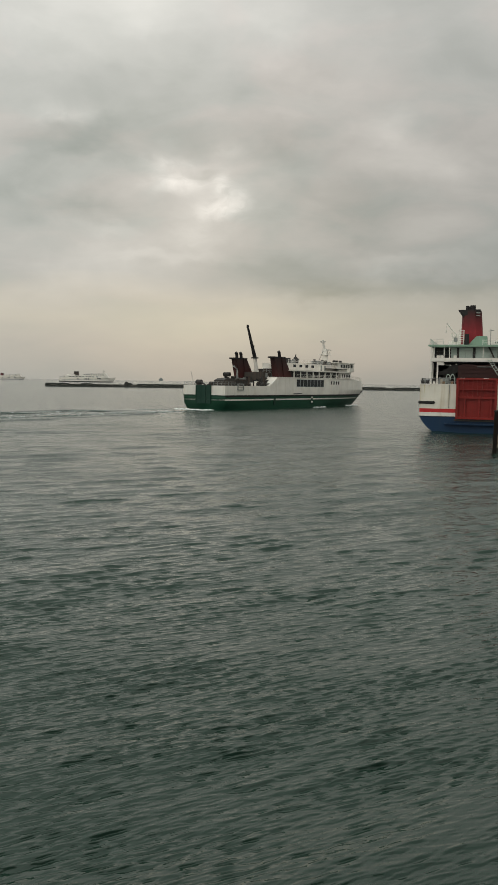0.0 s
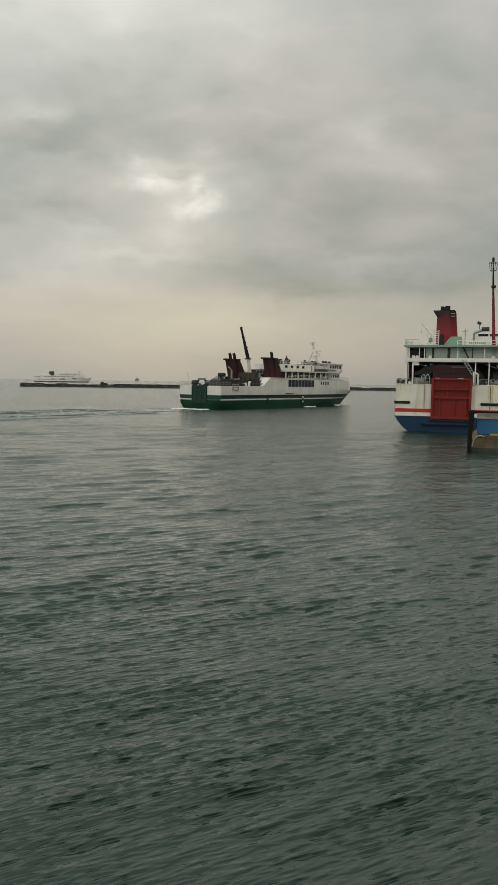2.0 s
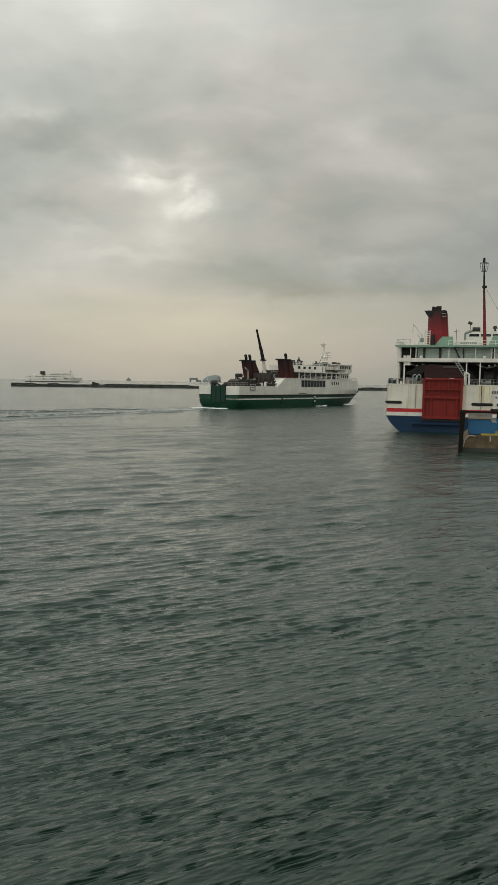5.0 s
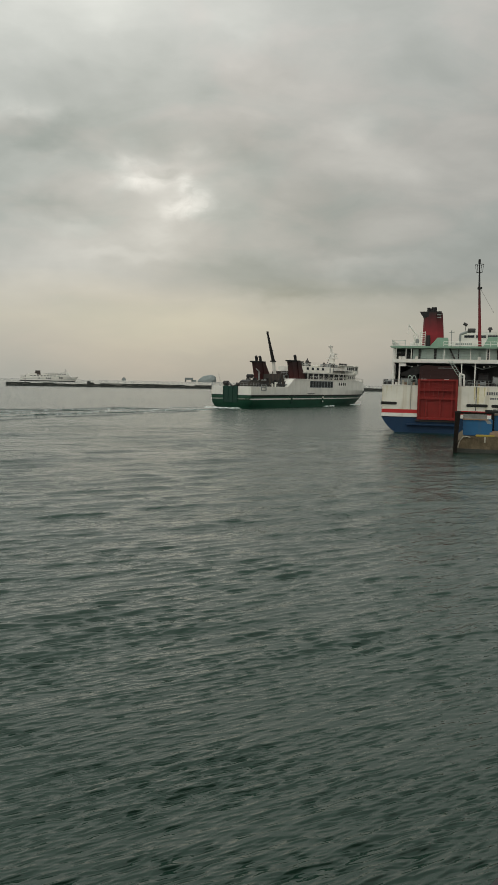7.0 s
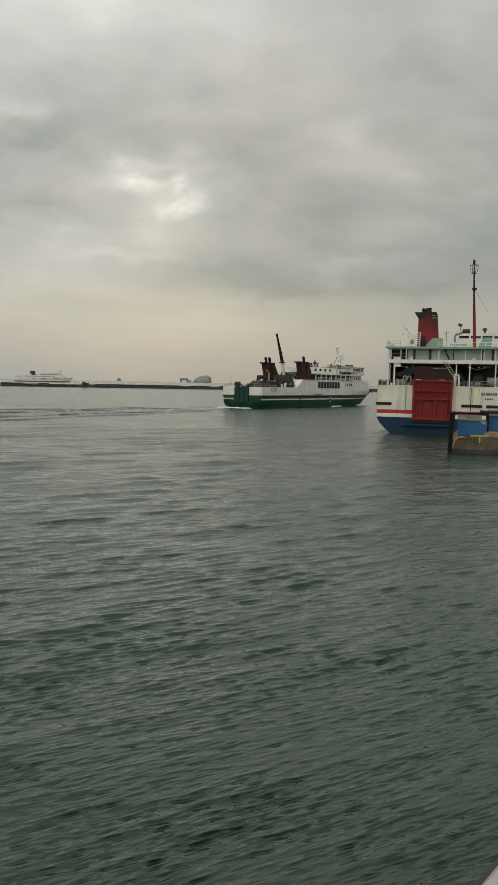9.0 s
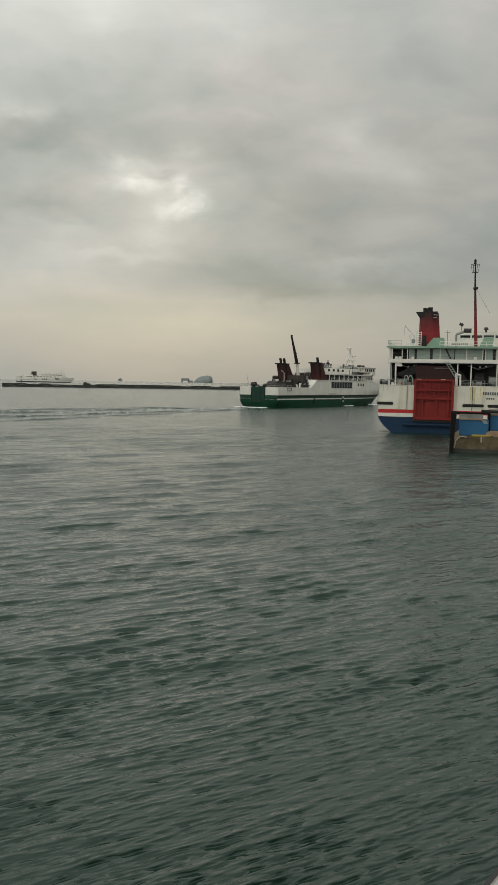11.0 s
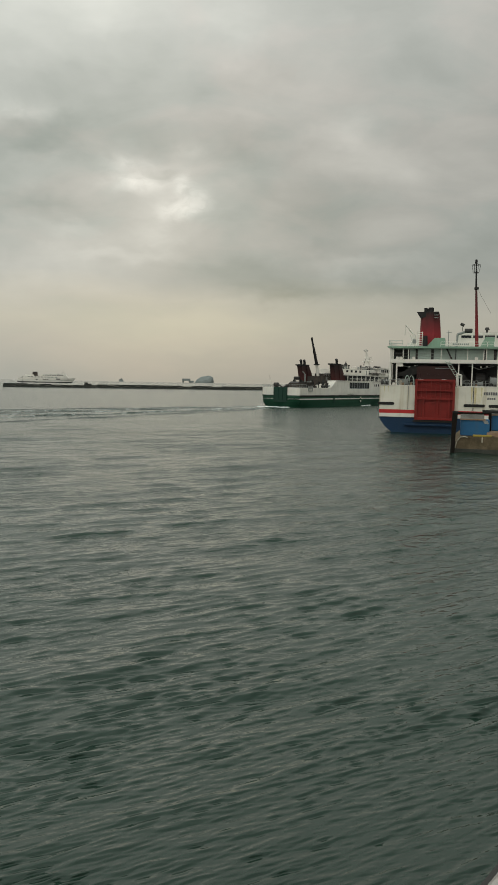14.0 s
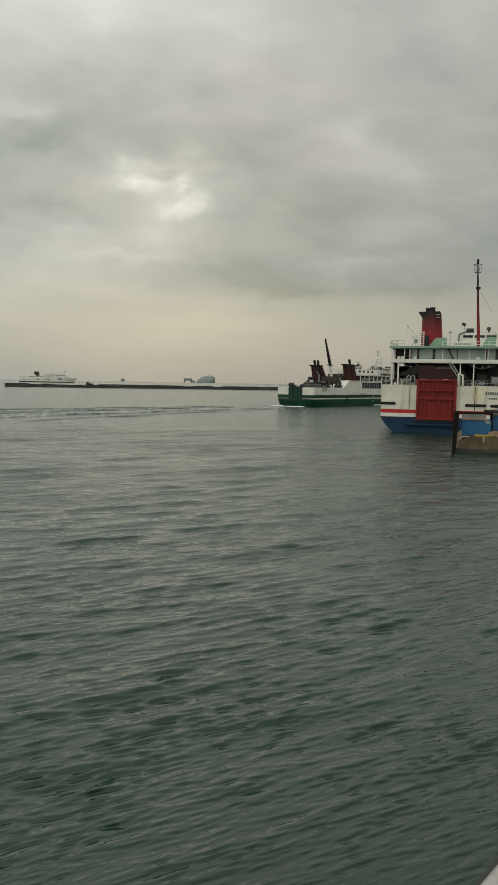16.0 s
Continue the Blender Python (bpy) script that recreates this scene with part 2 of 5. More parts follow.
def sea(name, foam=0.0):
    """Grey-green harbour water: ripples in crests that run one way, in gusts, over a slower chop."""
    def build(k, i):
        at = k.n("ShaderNodeTexCoord").outputs["Object"]
        gust = k.ramp(k.noise(k.mapping(at, rot=(0, 0, radians(-20)), scale=(0.035, 0.085, 1)), 1.0, 4, 0.6, 0.4), [(0.36, 0.35), (0.62, 1.0)])

        # the ripples too small for the mesh further out
        apart = k.n("ShaderNodeVectorMath", op="LENGTH")
        k.link(at, apart.inputs[0])
        apart = apart.outputs["Value"]
        outer = k.ramp(k.math("DIVIDE", apart, 100.0), [(0.14, 0.0), (0.26, 0.35), (0.50, 0.9), (0.95, 1.3)])
        near = k.ramp(k.math("DIVIDE", apart, 100.0), [(0.10, 0.20), (0.30, 0.55), (0.60, 1.0)])
        open_sea = k.ramp(k.math("DIVIDE", apart, 100.0), [(0.28, 0.0), (0.55, 0.8), (1.0, 1.5)])

        def height(p):
            turn = k.mapping(p, rot=(0, 0, radians(-32)))
            swell = k.noise(k.mapping(turn, scale=(0.36, 0.85, 1)), 1.0, 1, 0.5, 0.3)
            forward = k.combine(0.0, k.math("MULTIPLY", swell, 1.3), 0.0)
            chop = k.noise(k.mapping(k.vmath("ADD", turn, forward), scale=(0.36, 0.85, 1)), 1.0, 2, 0.5, 0.3)
            coarse = k.noise(k.mapping(turn, (3, 8, 0), scale=(0.9, 2.2, 1)), 1.0, 1, 0.5, 0.3)
            # crests lean forward: steep in front, gentle behind
            ahead = k.combine(0.0, k.math("MULTIPLY", coarse, 0.55), 0.0)
            ripple = k.noise(k.mapping(k.vmath("ADD", turn, ahead), (3, 8, 0), scale=(0.9, 2.2, 1)), 1.0, 3, 0.55, 0.3)
            bent = k.mapping(p, (9, 2, 0), (0, 0, radians(-26)))
            first = k.noise(k.mapping(bent, scale=(2.4, 6.6, 1)), 1.0, 1, 0.5, 0.2)
            bent = k.vmath("ADD", bent, k.combine(0.0, k.math("MULTIPLY", first, 0.20), 0.0))
            cross = k.noise(k.mapping(bent, scale=(2.4, 6.6, 1)), 1.0, 3, 0.6, 0.2)
            small = k.math("ADD", k.math("MULTIPLY", k.math("MULTIPLY", ripple, RIPPLE), outer), k.math("MULTIPLY", k.math("MULTIPLY", cross, CROSS), near))
            return k.math("ADD", k.math("MULTIPLY", k.math("MULTIPLY", chop, CHOP), open_sea), k.math("MULTIPLY", small, gust))

        step = 0.04
        here = height(at)
        dx = k.math("DIVIDE", k.math("SUBTRACT", here, height(k.vmath("ADD", at, (step, 0, 0)))), step)
        dy = k.math("DIVIDE", k.math("SUBTRACT", here, height(k.vmath("ADD", at, (0, step, 0)))), step)
        lean = k.vmath("ADD", k.n("ShaderNodeNewGeometry").outputs["Normal"], k.combine(dx, dy, 0.0))
        k.link(k.vmath("NORMALIZE", lean), i["Normal"])
        murk = k.noise(at, 0.03, 3)
        c = k.ramp(murk, [(0.35, (0.0100, 0.0285, 0.0195)), (0.65, (0.0135, 0.0360, 0.0250))])
        if foam:
            froth = k.ramp(k.noise(k.mapping(at, scale=(1.0, 0.35, 1)), 1.3, 6, 0.7, 0.6), [(0.40, 0.0), (0.74, 1.0)])
            froth = k.math("MULTIPLY", froth, foam)
            c = k.mix(froth, c, (0.70, 0.74, 0.72, 1))
            k.put(i["Roughness"], k.math("ADD", k.math("MULTIPLY", froth, 0.6), 0.10))
        else:
            k.put(i["Roughness"], k.ramp(k.math("DIVIDE", apart, 100.0), [(0.10, 0.035), (0.25, 0.065), (0.60, 0.12), (1.0, 0.16)]))
        k.put(i["Base Color"], c)
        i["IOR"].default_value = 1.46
        i["Specular Tint"].default_value = (0.955, 1.0, 0.985, 1)
    return finish(name, build)


# heights of the wave trains, in metres of a full swing
CHOP, RIPPLE, CROSS = 0.30, 0.25, 0.09
WAVE_SLOPE, LEAN = 0.205, 0.8
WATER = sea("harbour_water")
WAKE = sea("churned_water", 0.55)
FOAM = rough_stuff("sea_foam", (0.62, 0.66, 0.64), (0.80, 0.82, 0.80), 3.0, 0.8, 0.05)
WHITE = paint("white_ship_paint", (0.77, 0.735, 0.675), (0.42, 0.33, 0.20), 0.30)
WHITE_OLD = paint("rusty_white_paint", (0.72, 0.685, 0.595), (0.36, 0.26, 0.11), 0.65)
GREEN = paint("green_hull_paint", (0.009, 0.058, 0.032), (0.03, 0.06, 0.04), 0.3)
GREEN_DARK = paint("dark_green_ramp_paint", (0.012, 0.046, 0.032), (0.03, 0.05, 0.035), 0.3)
BLUE = paint("blue_hull_paint", (0.008, 0.032, 0.076), (0.02, 0.04, 0.06), 0.35)
BLUE_BOX = paint("blue_steel_paint", (0.024, 0.115, 0.245), (0.10, 0.09, 0.08), 0.4)
RED = paint("red_ramp_paint", (0.225, 0.019, 0.015), (0.070, 0.020, 0.016), 0.8, grain=1.2)
RED_STRIPE = paint("red_stripe_paint", (0.48, 0.030, 0.030), (0.3, 0.05, 0.04), 0.2)
MAROON = paint("maroon_funnel_paint", (0.105, 0.020, 0.024), (0.05, 0.02, 0.02), 0.6)
# black of caps and pipes; also painted shade inside the moored ferry's mooring deck
BLACK = paint("black_soot_and_shade_paint", (0.018, 0.017, 0.017), (0.05, 0.04, 0.035), 0.4, 0.6)
MINT = paint("pale_green_deck_paint", (0.24, 0.36, 0.275), (0.20, 0.20, 0.13), 0.4)
PANEL = paint("grey_green_panel_paint", (0.42, 0.50, 0.45), (0.3, 0.33, 0.27), 0.3)
GREY = paint("grey_steel_paint", (0.27, 0.28, 0.27), (0.14, 0.11, 0.08), 0.4)
DARK = paint("dark_steel", (0.045, 0.043, 0.042), (0.08, 0.05, 0.03), 0.5, 0.6)
RUBBER = rough_stuff("black_rubber", (0.018, 0.018, 0.018), (0.035, 0.033, 0.03), 2.0, 0.8, 0.01)
SOOTY = paint("sooty_brown_steel", (0.050, 0.042, 0.037), (0.16, 0.10, 0.07), 0.5)
STREAK = rough_stuff("yellowed_rust_run", (0.50, 0.42, 0.20), (0.66, 0.58, 0.38), 1.5)
STAIN = rough_stuff("pale_yellow_stain", (0.66, 0.60, 0.45), (0.76, 0.71, 0.58), 0.9)
FLAP = paint("grimy_dark_red_paint", (0.040, 0.014, 0.012), (0.03, 0.015, 0.012), 0.5)


def sooted(name, col, z0, z1):
    """Funnel paint under soot that thickens towards the top."""
    def build(k, i):
        at = k.n("ShaderNodeTexCoord").outputs["Object"]
        sep = k.n("ShaderNodeSeparateXYZ")
        k.link(at, sep.inputs[0])
        ragged = k.noise(k.mapping(at, scale=(1.5, 1.5, 0.4)), 1.2, 5, 0.6)
        f = k.math("DIVIDE", k.math("SUBTRACT", k.math("ADD", sep.outputs[2], k.math("MULTIPLY", ragged, 1.2)), z0 + 0.6), z1 - z0)
        f = k.ramp(f, [(0.0, 0.0), (1.0, 1.0)])
        c = k.mix(k.noise(at, 2.0, 4), (*col, 1), (*(x * 0.7 for x in col), 1))
        k.put(i["Base Color"], k.mix(f, c, (0.022, 0.018, 0.017, 1)))
        i["Roughness"].default_value = 0.6
        i["Specular IOR Level"].default_value = 0.25
    return finish(name, build)


SOOT_RED = sooted("sooted_red_funnel_paint", (0.28, 0.026, 0.034), 14.6, 18.0)
SOOT_MAST = sooted("sooted_red_mast_paint", (0.26, 0.026, 0.032), 15.0, 23.0)
SOOT_MAROON = sooted("sooted_maroon_funnel_paint", (0.085, 0.022, 0.021), 7.0, 14.0)
GLASS = glass_pane("dark_window_glass")
CONCRETE = rough_stuff("weathered_concrete", (0.060, 0.046, 0.028), (0.17, 0.13, 0.082), 1.1)
CONCRETE_WET = rough_stuff("wet_dark_concrete", (0.030, 0.034, 0.030), (0.07, 0.07, 0.06), 0.5)
CONCRETE_PALE = rough_stuff("pale_grey_concrete", (0.13, 0.125, 0.11), (0.22, 0.21, 0.19), 0.9)
CONCRETE_FAR = rough_stuff("breakwater_concrete", (0.030, 0.034, 0.030), (0.060, 0.063, 0.057), 0.12, 0.9, 0.2)
ROCK = rough_stuff("armour_rock", (0.035, 0.038, 0.035), (0.075, 0.075, 0.068), 0.4, 0.9, 0.2)
TIMBER = rough_stuff("tarred_timber", (0.006, 0.005, 0.004), (0.018, 0.013, 0.010), 1.6)
YELLOW = rough_stuff("worn_yellow_kerb_paint", (0.50, 0.37, 0.045), (0.30, 0.25, 0.10), 1.3)
BROWN = rough_stuff("brown_rusted_plate", (0.24, 0.15, 0.095), (0.34, 0.25, 0.18), 1.3)
# sea haze is mixed into this pale colour for everything on the horizon
ISLAND = rough_stuff("haze_tinted_land", (0.20, 0.225, 0.22), (0.26, 0.285, 0.28), 0.02, 0.95, 1.0)
CHIPPED = paint("weathered_off_white_paint", (0.40, 0.375, 0.355), (0.20, 0.13, 0.09), 0.7, grain=9.0)
LETTER = paint("dark_lettering", (0.12, 0.12, 0.13), wear=0.1)
ROPE = rough_stuff("mooring_rope", (0.35, 0.31, 0.24), (0.5, 0.46, 0.38), 6.0)


# ---------------------------------------------------------------- mesh tools
def part(name, bm, material, parent=None, label="", smooth=False):
    bmesh.ops.recalc_face_normals(bm, faces=bm.faces)
    me = bpy.data.meshes.new(name)
    bm.to_mesh(me)
    bm.free()
    me.materials.append(material)
    if smooth:
        for p in me.polygons:
            p.use_smooth = True
    ob = new(name, me)
    ob.parent = parent
    return tagged(ob, label)


def again(name, ob, parent, m):
    """Another piece on the same mesh, moved by m."""
    o = new(name, ob.data)
    o.parent = parent
    o.matrix_basis = m
    return o


def empty(name, label, category, m=None, group="", kind=""):
    ob = new(name)
    ob.empty_display_size = 0.5
    if m is not None:
        ob.matrix_basis = m
    return tagged(ob, label, category, group, kind)


def box(bm, x0, x1, y0, y1, z0, z1, bevel=0.0):
    v = [bm.verts.new(p) for p in ((x0, y0, z0), (x1, y0, z0), (x1, y1, z0), (x0, y1, z0), (x0, y0, z1), (x1, y0, z1), (x1, y1, z1), (x0, y1, z1))]
    fs = [bm.faces.new([v[i] for i in q]) for q in ((3, 2, 1, 0), (4, 5, 6, 7), (0, 1, 5, 4), (1, 2, 6, 5), (2, 3, 7, 6), (3, 0, 4, 7))]
    if bevel:
        edges = list({e for f in fs for e in f.edges})
        bmesh.ops.bevel(bm, geom=edges, offset=bevel, segments=2, affect="EDGES")
    return bm


def tube(bm, p, q, r, r2=None, n=8):
    """A round bar from p to q, thinning from r to r2."""
    p, q = Vector(p), Vector(q)
    r2 = r if r2 is None else r2
    turn = (q - p).to_track_quat("Z", "Y").to_matrix()
    rings = []
    for c, rr in ((p, r), (q, r2)):
        rings.append([bm.verts.new(c + turn @ Vector((rr * math.cos(a), rr * math.sin(a), 0))) for a in (2 * math.pi * i / n for i in range(n))])
    for i in range(n):
        bm.faces.new((rings[0][i], rings[0][(i + 1) % n], rings[1][(i + 1) % n], rings[1][i]))
    bm.faces.new(rings[0][::-1]), bm.faces.new(rings[1])
    return bm


def prism(bm, outline, along, a, b, shrink=None):
    """An outline drawn out along one axis. along 'x': outline is (y, z); 'y': (x, z); 'z': (x, y)."""
    def at(p, d):
        return {"x": (d, *p), "y": (p[0], d, p[1]), "z": (*p, d)}[along]
    other = shrink or outline
    lo, hi = [bm.verts.new(at(p, a)) for p in outline], [bm.verts.new(at(p, b)) for p in other]
    n = len(outline)
    for i in range(n):
        bm.faces.new((lo[i], lo[(i + 1) % n], hi[(i + 1) % n], hi[i]))
    bm.faces.new(lo[::-1]), bm.faces.new(hi)
    return bm


def ball(bm, c, r, n=10, squash=1.0):
    m = Matrix.Translation(c) @ Matrix.Diagonal((r, r, r * squash, 1))
    bmesh.ops.create_uvsphere(bm, u_segments=n, v_segments=max(4, n // 2), radius=1.0, matrix=m)
    return bm


def B():
    return bmesh.new()


def band(bm, us, vs, height, half, stem, mid=0.0, cap_top=True):
    """A strake of a ship's hull between two heights. height(u, v): z; half(u, z): half breadth; stem(z): length."""
    rows = []
    for v in vs:
        port, star = [], []
        for u in us:
            z = height(u, v)
            w, y = half(u, z), u * stem(z)
            port.append(bm.verts.new((mid - w, y, z)))
            star.append(bm.verts.new((mid + w, y, z)))
        rows.append((port, star))
    for (p0, s0), (p1, s1) in zip(rows, rows[1:]):
        for i in range(len(us) - 1):
            bm.faces.new((p0[i], p0[i + 1], p1[i + 1], p1[i]))
            bm.faces.new((s0[i], s1[i], s1[i + 1], s0[i + 1]))
        bm.faces.new((p0[0], p1[0], s1[0], s0[0]))
        bm.faces.new((p0[-1], s0[-1], s1[-1], p1[-1]))
    ends = [rows[-1]] if cap_top else []
    for p, s in ends:
        for i in range(len(us) - 1):
            bm.faces.new((p[i], s[i], s[i + 1], p[i + 1]))
    bmesh.ops.remove_doubles(bm, verts=bm.verts, dist=0.001)
    return bm


def railing(parent, points, high=1.0, bars=3, step=1.6, r=0.035, material=None, label=""):
    """A run of rails with posts of its own under it."""
    bm = B()
    for p, q in zip(points, points[1:]):
        for i in range(bars):
            h = high * (i + 1) / bars
            tube(bm, (p[0], p[1], p[2] + h), (q[0], q[1], q[2] + h), r, n=5)
    rail = part("railing", bm, material or WHITE, parent, label)
    first = None
    for p, q in zip(points, points[1:]):
        d = Vector(q) - Vector(p)
        n = max(1, round(d.length / step))
        for i in range(n + 1):
            c = Vector(p) + d * i / n
            if first is None:
                bm = tube(B(), (0, 0, 0), (0, 0, high), r * 1.2, n=5)
                first = part("post", bm, material or WHITE, rail)
                first.matrix_basis = Matrix.Translation(c)
            else:
                again("post", first, rail, Matrix.Translation(c))
    return rail


def pane_row(parent, name, count, start, end, z0, z1, place, frame_mat, pane_mat, gap=0.25):
    """A row of windows in a wall. place(a, z, out): the point at a along the wall, out from it."""
    step = (end - start) / count
    for i in range(count):
        a0, a1 = start + i * step + gap / 2, start + (i + 1) * step - gap / 2
        rim, t = B(), 0.07
        for b0, b1, c0, c1 in ((a0 - t, a1 + t, z0 - t, z0), (a0 - t, a1 + t, z1, z1 + t), (a0 - t, a0, z0, z1), (a1, a1 + t, z0, z1)):
            v = [rim.verts.new(place(a, z, o)) for o in (-0.05, 0.05) for a, z in ((b0, c0), (b1, c0), (b1, c1), (b0, c1))]
            for q in ((0, 1, 2, 3), (4, 5, 6, 7), (0, 1, 5, 4), (1, 2, 6, 5), (2, 3, 7, 6), (3, 0, 4, 7)):
                rim.faces.new([v[j] for j in q])
        w = part(name, rim, frame_mat, parent)
        pane = B()
        v = [pane.verts.new(place(a, z, o)) for o in (-0.04, 0.015) for a, z in ((a0, z0), (a1, z0), (a1, z1), (a0, z1))]
        for q in ((0, 1, 2, 3), (4, 5, 6, 7), (0, 1, 5, 4), (1, 2, 6, 5), (2, 3, 7, 6), (3, 0, 4, 7)):
            pane.faces.new([v[j] for j in q])
        part("pane", pane, pane_mat, w)


# ---------------------------------------------------------------- the sea, one sheet to the horizon
def ring_gap(r):
    return min(max(r - 7, 10.5) ** 2 / 9900, 0.1 * r)


def make_water():
    """Rings that widen outwards; the wave trains fade out of the mesh where the rings grow too wide for them."""
    rs = [1.5, 3.0, 5.0, 7.0, 8.4]
    rs += [9.0]
    while rs[-1] < 4900:
        rs.append(rs[-1] + ring_gap(rs[-1]))
    rs[-1] = 4950
    fine = [radians(-32 + 56 * i / 500) for i in range(501)]
    rest = [radians(24 + 306 * i / 60) for i in range(1, 60)]
    angles = fine + rest
    n = len(angles)
    rr, aa = np.meshgrid(np.array(rs), np.array(angles), indexing="ij")
    x, y = rr * np.sin(aa), rr * np.cos(aa)
    rng = np.random.RandomState(4)
    gap = np.clip(rr - 7, 10.5, None) ** 2 / 9900

    def ripple(head, wave):
        return np.sin(2 * math.pi * (x * math.cos(head) + y * math.sin(head)) / wave + rng.uniform(0, 6.28))

    def patches(short, long, low, high, share):
        """Gusts: smooth water between rough patches that lie across the wind."""
        f = sum(ripple(radians(-60) + rng.normal(0, 0.5), rng.uniform(short, long)) for _ in range(6))
        f = f + 0.8 * sum(ripple(rng.uniform(0, 6.28), rng.uniform(long, 2.5 * long)) for _ in range(4))
        return low + (high - low) / (1 + np.exp(-1.1 * (f - share)))

    def trains(count, short, long, head, spread, bends):
        """Waves of many lengths running one way; the shortest that the rings can carry are the steepest."""
        h, each = np.zeros_like(x), math.sqrt(2 * math.log2(long / short) / count)
        for i in range(count):
            lam = short * (long / short) ** ((i + rng.uniform()) / count)
            way = head + rng.normal(0, spread)
            fine = lam / gap
            carried = np.clip((fine - 3.0) / 3.0, 0, 1) * np.clip((lam / np.maximum(gap, 0.019) / 8.5) ** -0.8, 0.20, 1)
            turn = 2 * math.pi * (x * math.cos(way) + y * math.sin(way)) / lam + rng.uniform(0, 6.28)
            turn = turn + bends * ripple(rng.uniform(0, 6.28), lam * rng.uniform(4, 9))
            h += carried * each * lam / (2 * math.pi) * np.sin(turn)
        return h

    wind = radians(-60)
    gust, puff = patches(3.5, 9.0, 0.82, 1.12, 0.0), patches(1.6, 4.0, 0.78, 1.14, 0.0)
    calm = np.clip((24 / rr) ** 1.05, 0.24, 1.10)
    z = WAVE_SLOPE * calm * gust * puff * trains(170, 0.06, 8.0, wind, 0.19, 0.9)
    # crests lean forward: steep in front, gentle behind
    x, y = x + LEAN * z * math.cos(wind), y + LEAN * z * math.sin(wind)
    z[:5] = 0
    verts = np.stack([x, y, z], -1).reshape(-1, 3)
    i, j = np.meshgrid(np.arange(len(rs) - 1), np.arange(n), indexing="ij")
    j2 = (j + 1) % n
    quads = np.stack([i * n + j, i * n + j2, (i + 1) * n + j2, (i + 1) * n + j], -1).reshape(-1, 4)
    me = bpy.data.meshes.new("water")
    me.from_pydata(verts.tolist(), [], quads.tolist() + [list(range(n))[::-1]])
    me.materials.append(WATER)
    me.polygons.foreach_set("use_smooth", np.ones(len(me.polygons), dtype=bool))
    return tagged(new("water", me), "grey-green rippled harbour water under an overcast sky", "water", kind="structure")


water = make_water()


# ---------------------------------------------------------------- green and white ferry under way
GREEN_AT = (-20.48, 178.68)
GREEN_HEAD, GREEN_TURN, GREEN_SPEED = 33.58, 0.117, 3.63


def clip01(a):
    return min(1.0, max(0.0, a))


def ferry_stem(z):
    return 70.5 + 7.2 * clip01(z / 4.2) - 0.25 * max(0, z - 4.2)


def ferry_half(u, z):
    s = clip01(z / 4.5) ** 0.7
    k, p = 0.50 + 0.12 * s, 2.0 + 0.5 * s
    w = (6.0 + 0.4 * s) * (1 - clip01((u - k) / (1 - k)) ** p)
    low = 0.80 + 0.20 * clip01((z + 0.1) / 1.6) ** 0.7
    f = clip01(u / 0.10)
    return max(0.02, w * (low + (1 - low) * f))


def ferry_top(u):
    y = u * 77
    if y < 17.8:
        return 5.65
    if y < 21:
        return 5.65 + 2.15 * (y - 17.8) / 3.2
    return 7.8 if y < 62 else 7.8 - 0.7 * (y - 62) / 15


def ferry_side(y, z):
    """x of the starboard plating at y along and z up."""
    return ferry_half(y / ferry_stem(z), z)


def funnel(parent, x, y0, y1, ty0, ty1, z0, z1, half, main, label):
    """A raked funnel with a dark cap, a side fin and exhaust pipes."""
    bm = B()
    lo = [(x - half, y0), (x + half, y0), (x + half, y1), (x - half, y1)]
    hi = [(x - half * 0.86, ty0), (x + half * 0.86, ty0), (x + half * 0.86, ty1), (x - half * 0.86, ty1)]
    prism(bm, lo, "z", z0, z1, hi)
    bmesh.ops.bevel(bm, geom=list(bm.edges), offset=0.12, segments=2, affect="EDGES")
    f = part("funnel", bm, main, parent, label)
    bm = box(B(), x - half * 0.95, x + half * 0.95, ty0 - 0.75, ty1 + 0.1, z1 - 0.25, z1 + 0.15, 0.05)
    part("funnel_cap", bm, BLACK, f)
    for dx, dy in (((-half * 0.35, 1.9), (half * 0.35, 2.9)) if x < 0 else ((half * 0.3, 2.9),)):
        bm = tube(B(), (x + dx, ty0 + dy, z1), (x + dx, ty0 + dy - 0.15, z1 + 1.1), 0.40, n=12)
        tube(bm, (x + dx, ty0 + dy - 0.15, z1 + 1.1), (x + dx, ty0 + dy - 0.5, z1 + 1.5), 0.40, n=12)
        part("exhaust_pipe", bm, BLACK, f)
    bm = prism(B(), [(y0 + 2.3, z0), (y0 + 3.0, z0), (ty0 + 3.2, z1), (ty0 + 2.9, z1)], "x", x + half, x + half + 0.18)
    part("fin", bm, main, f)
    return f


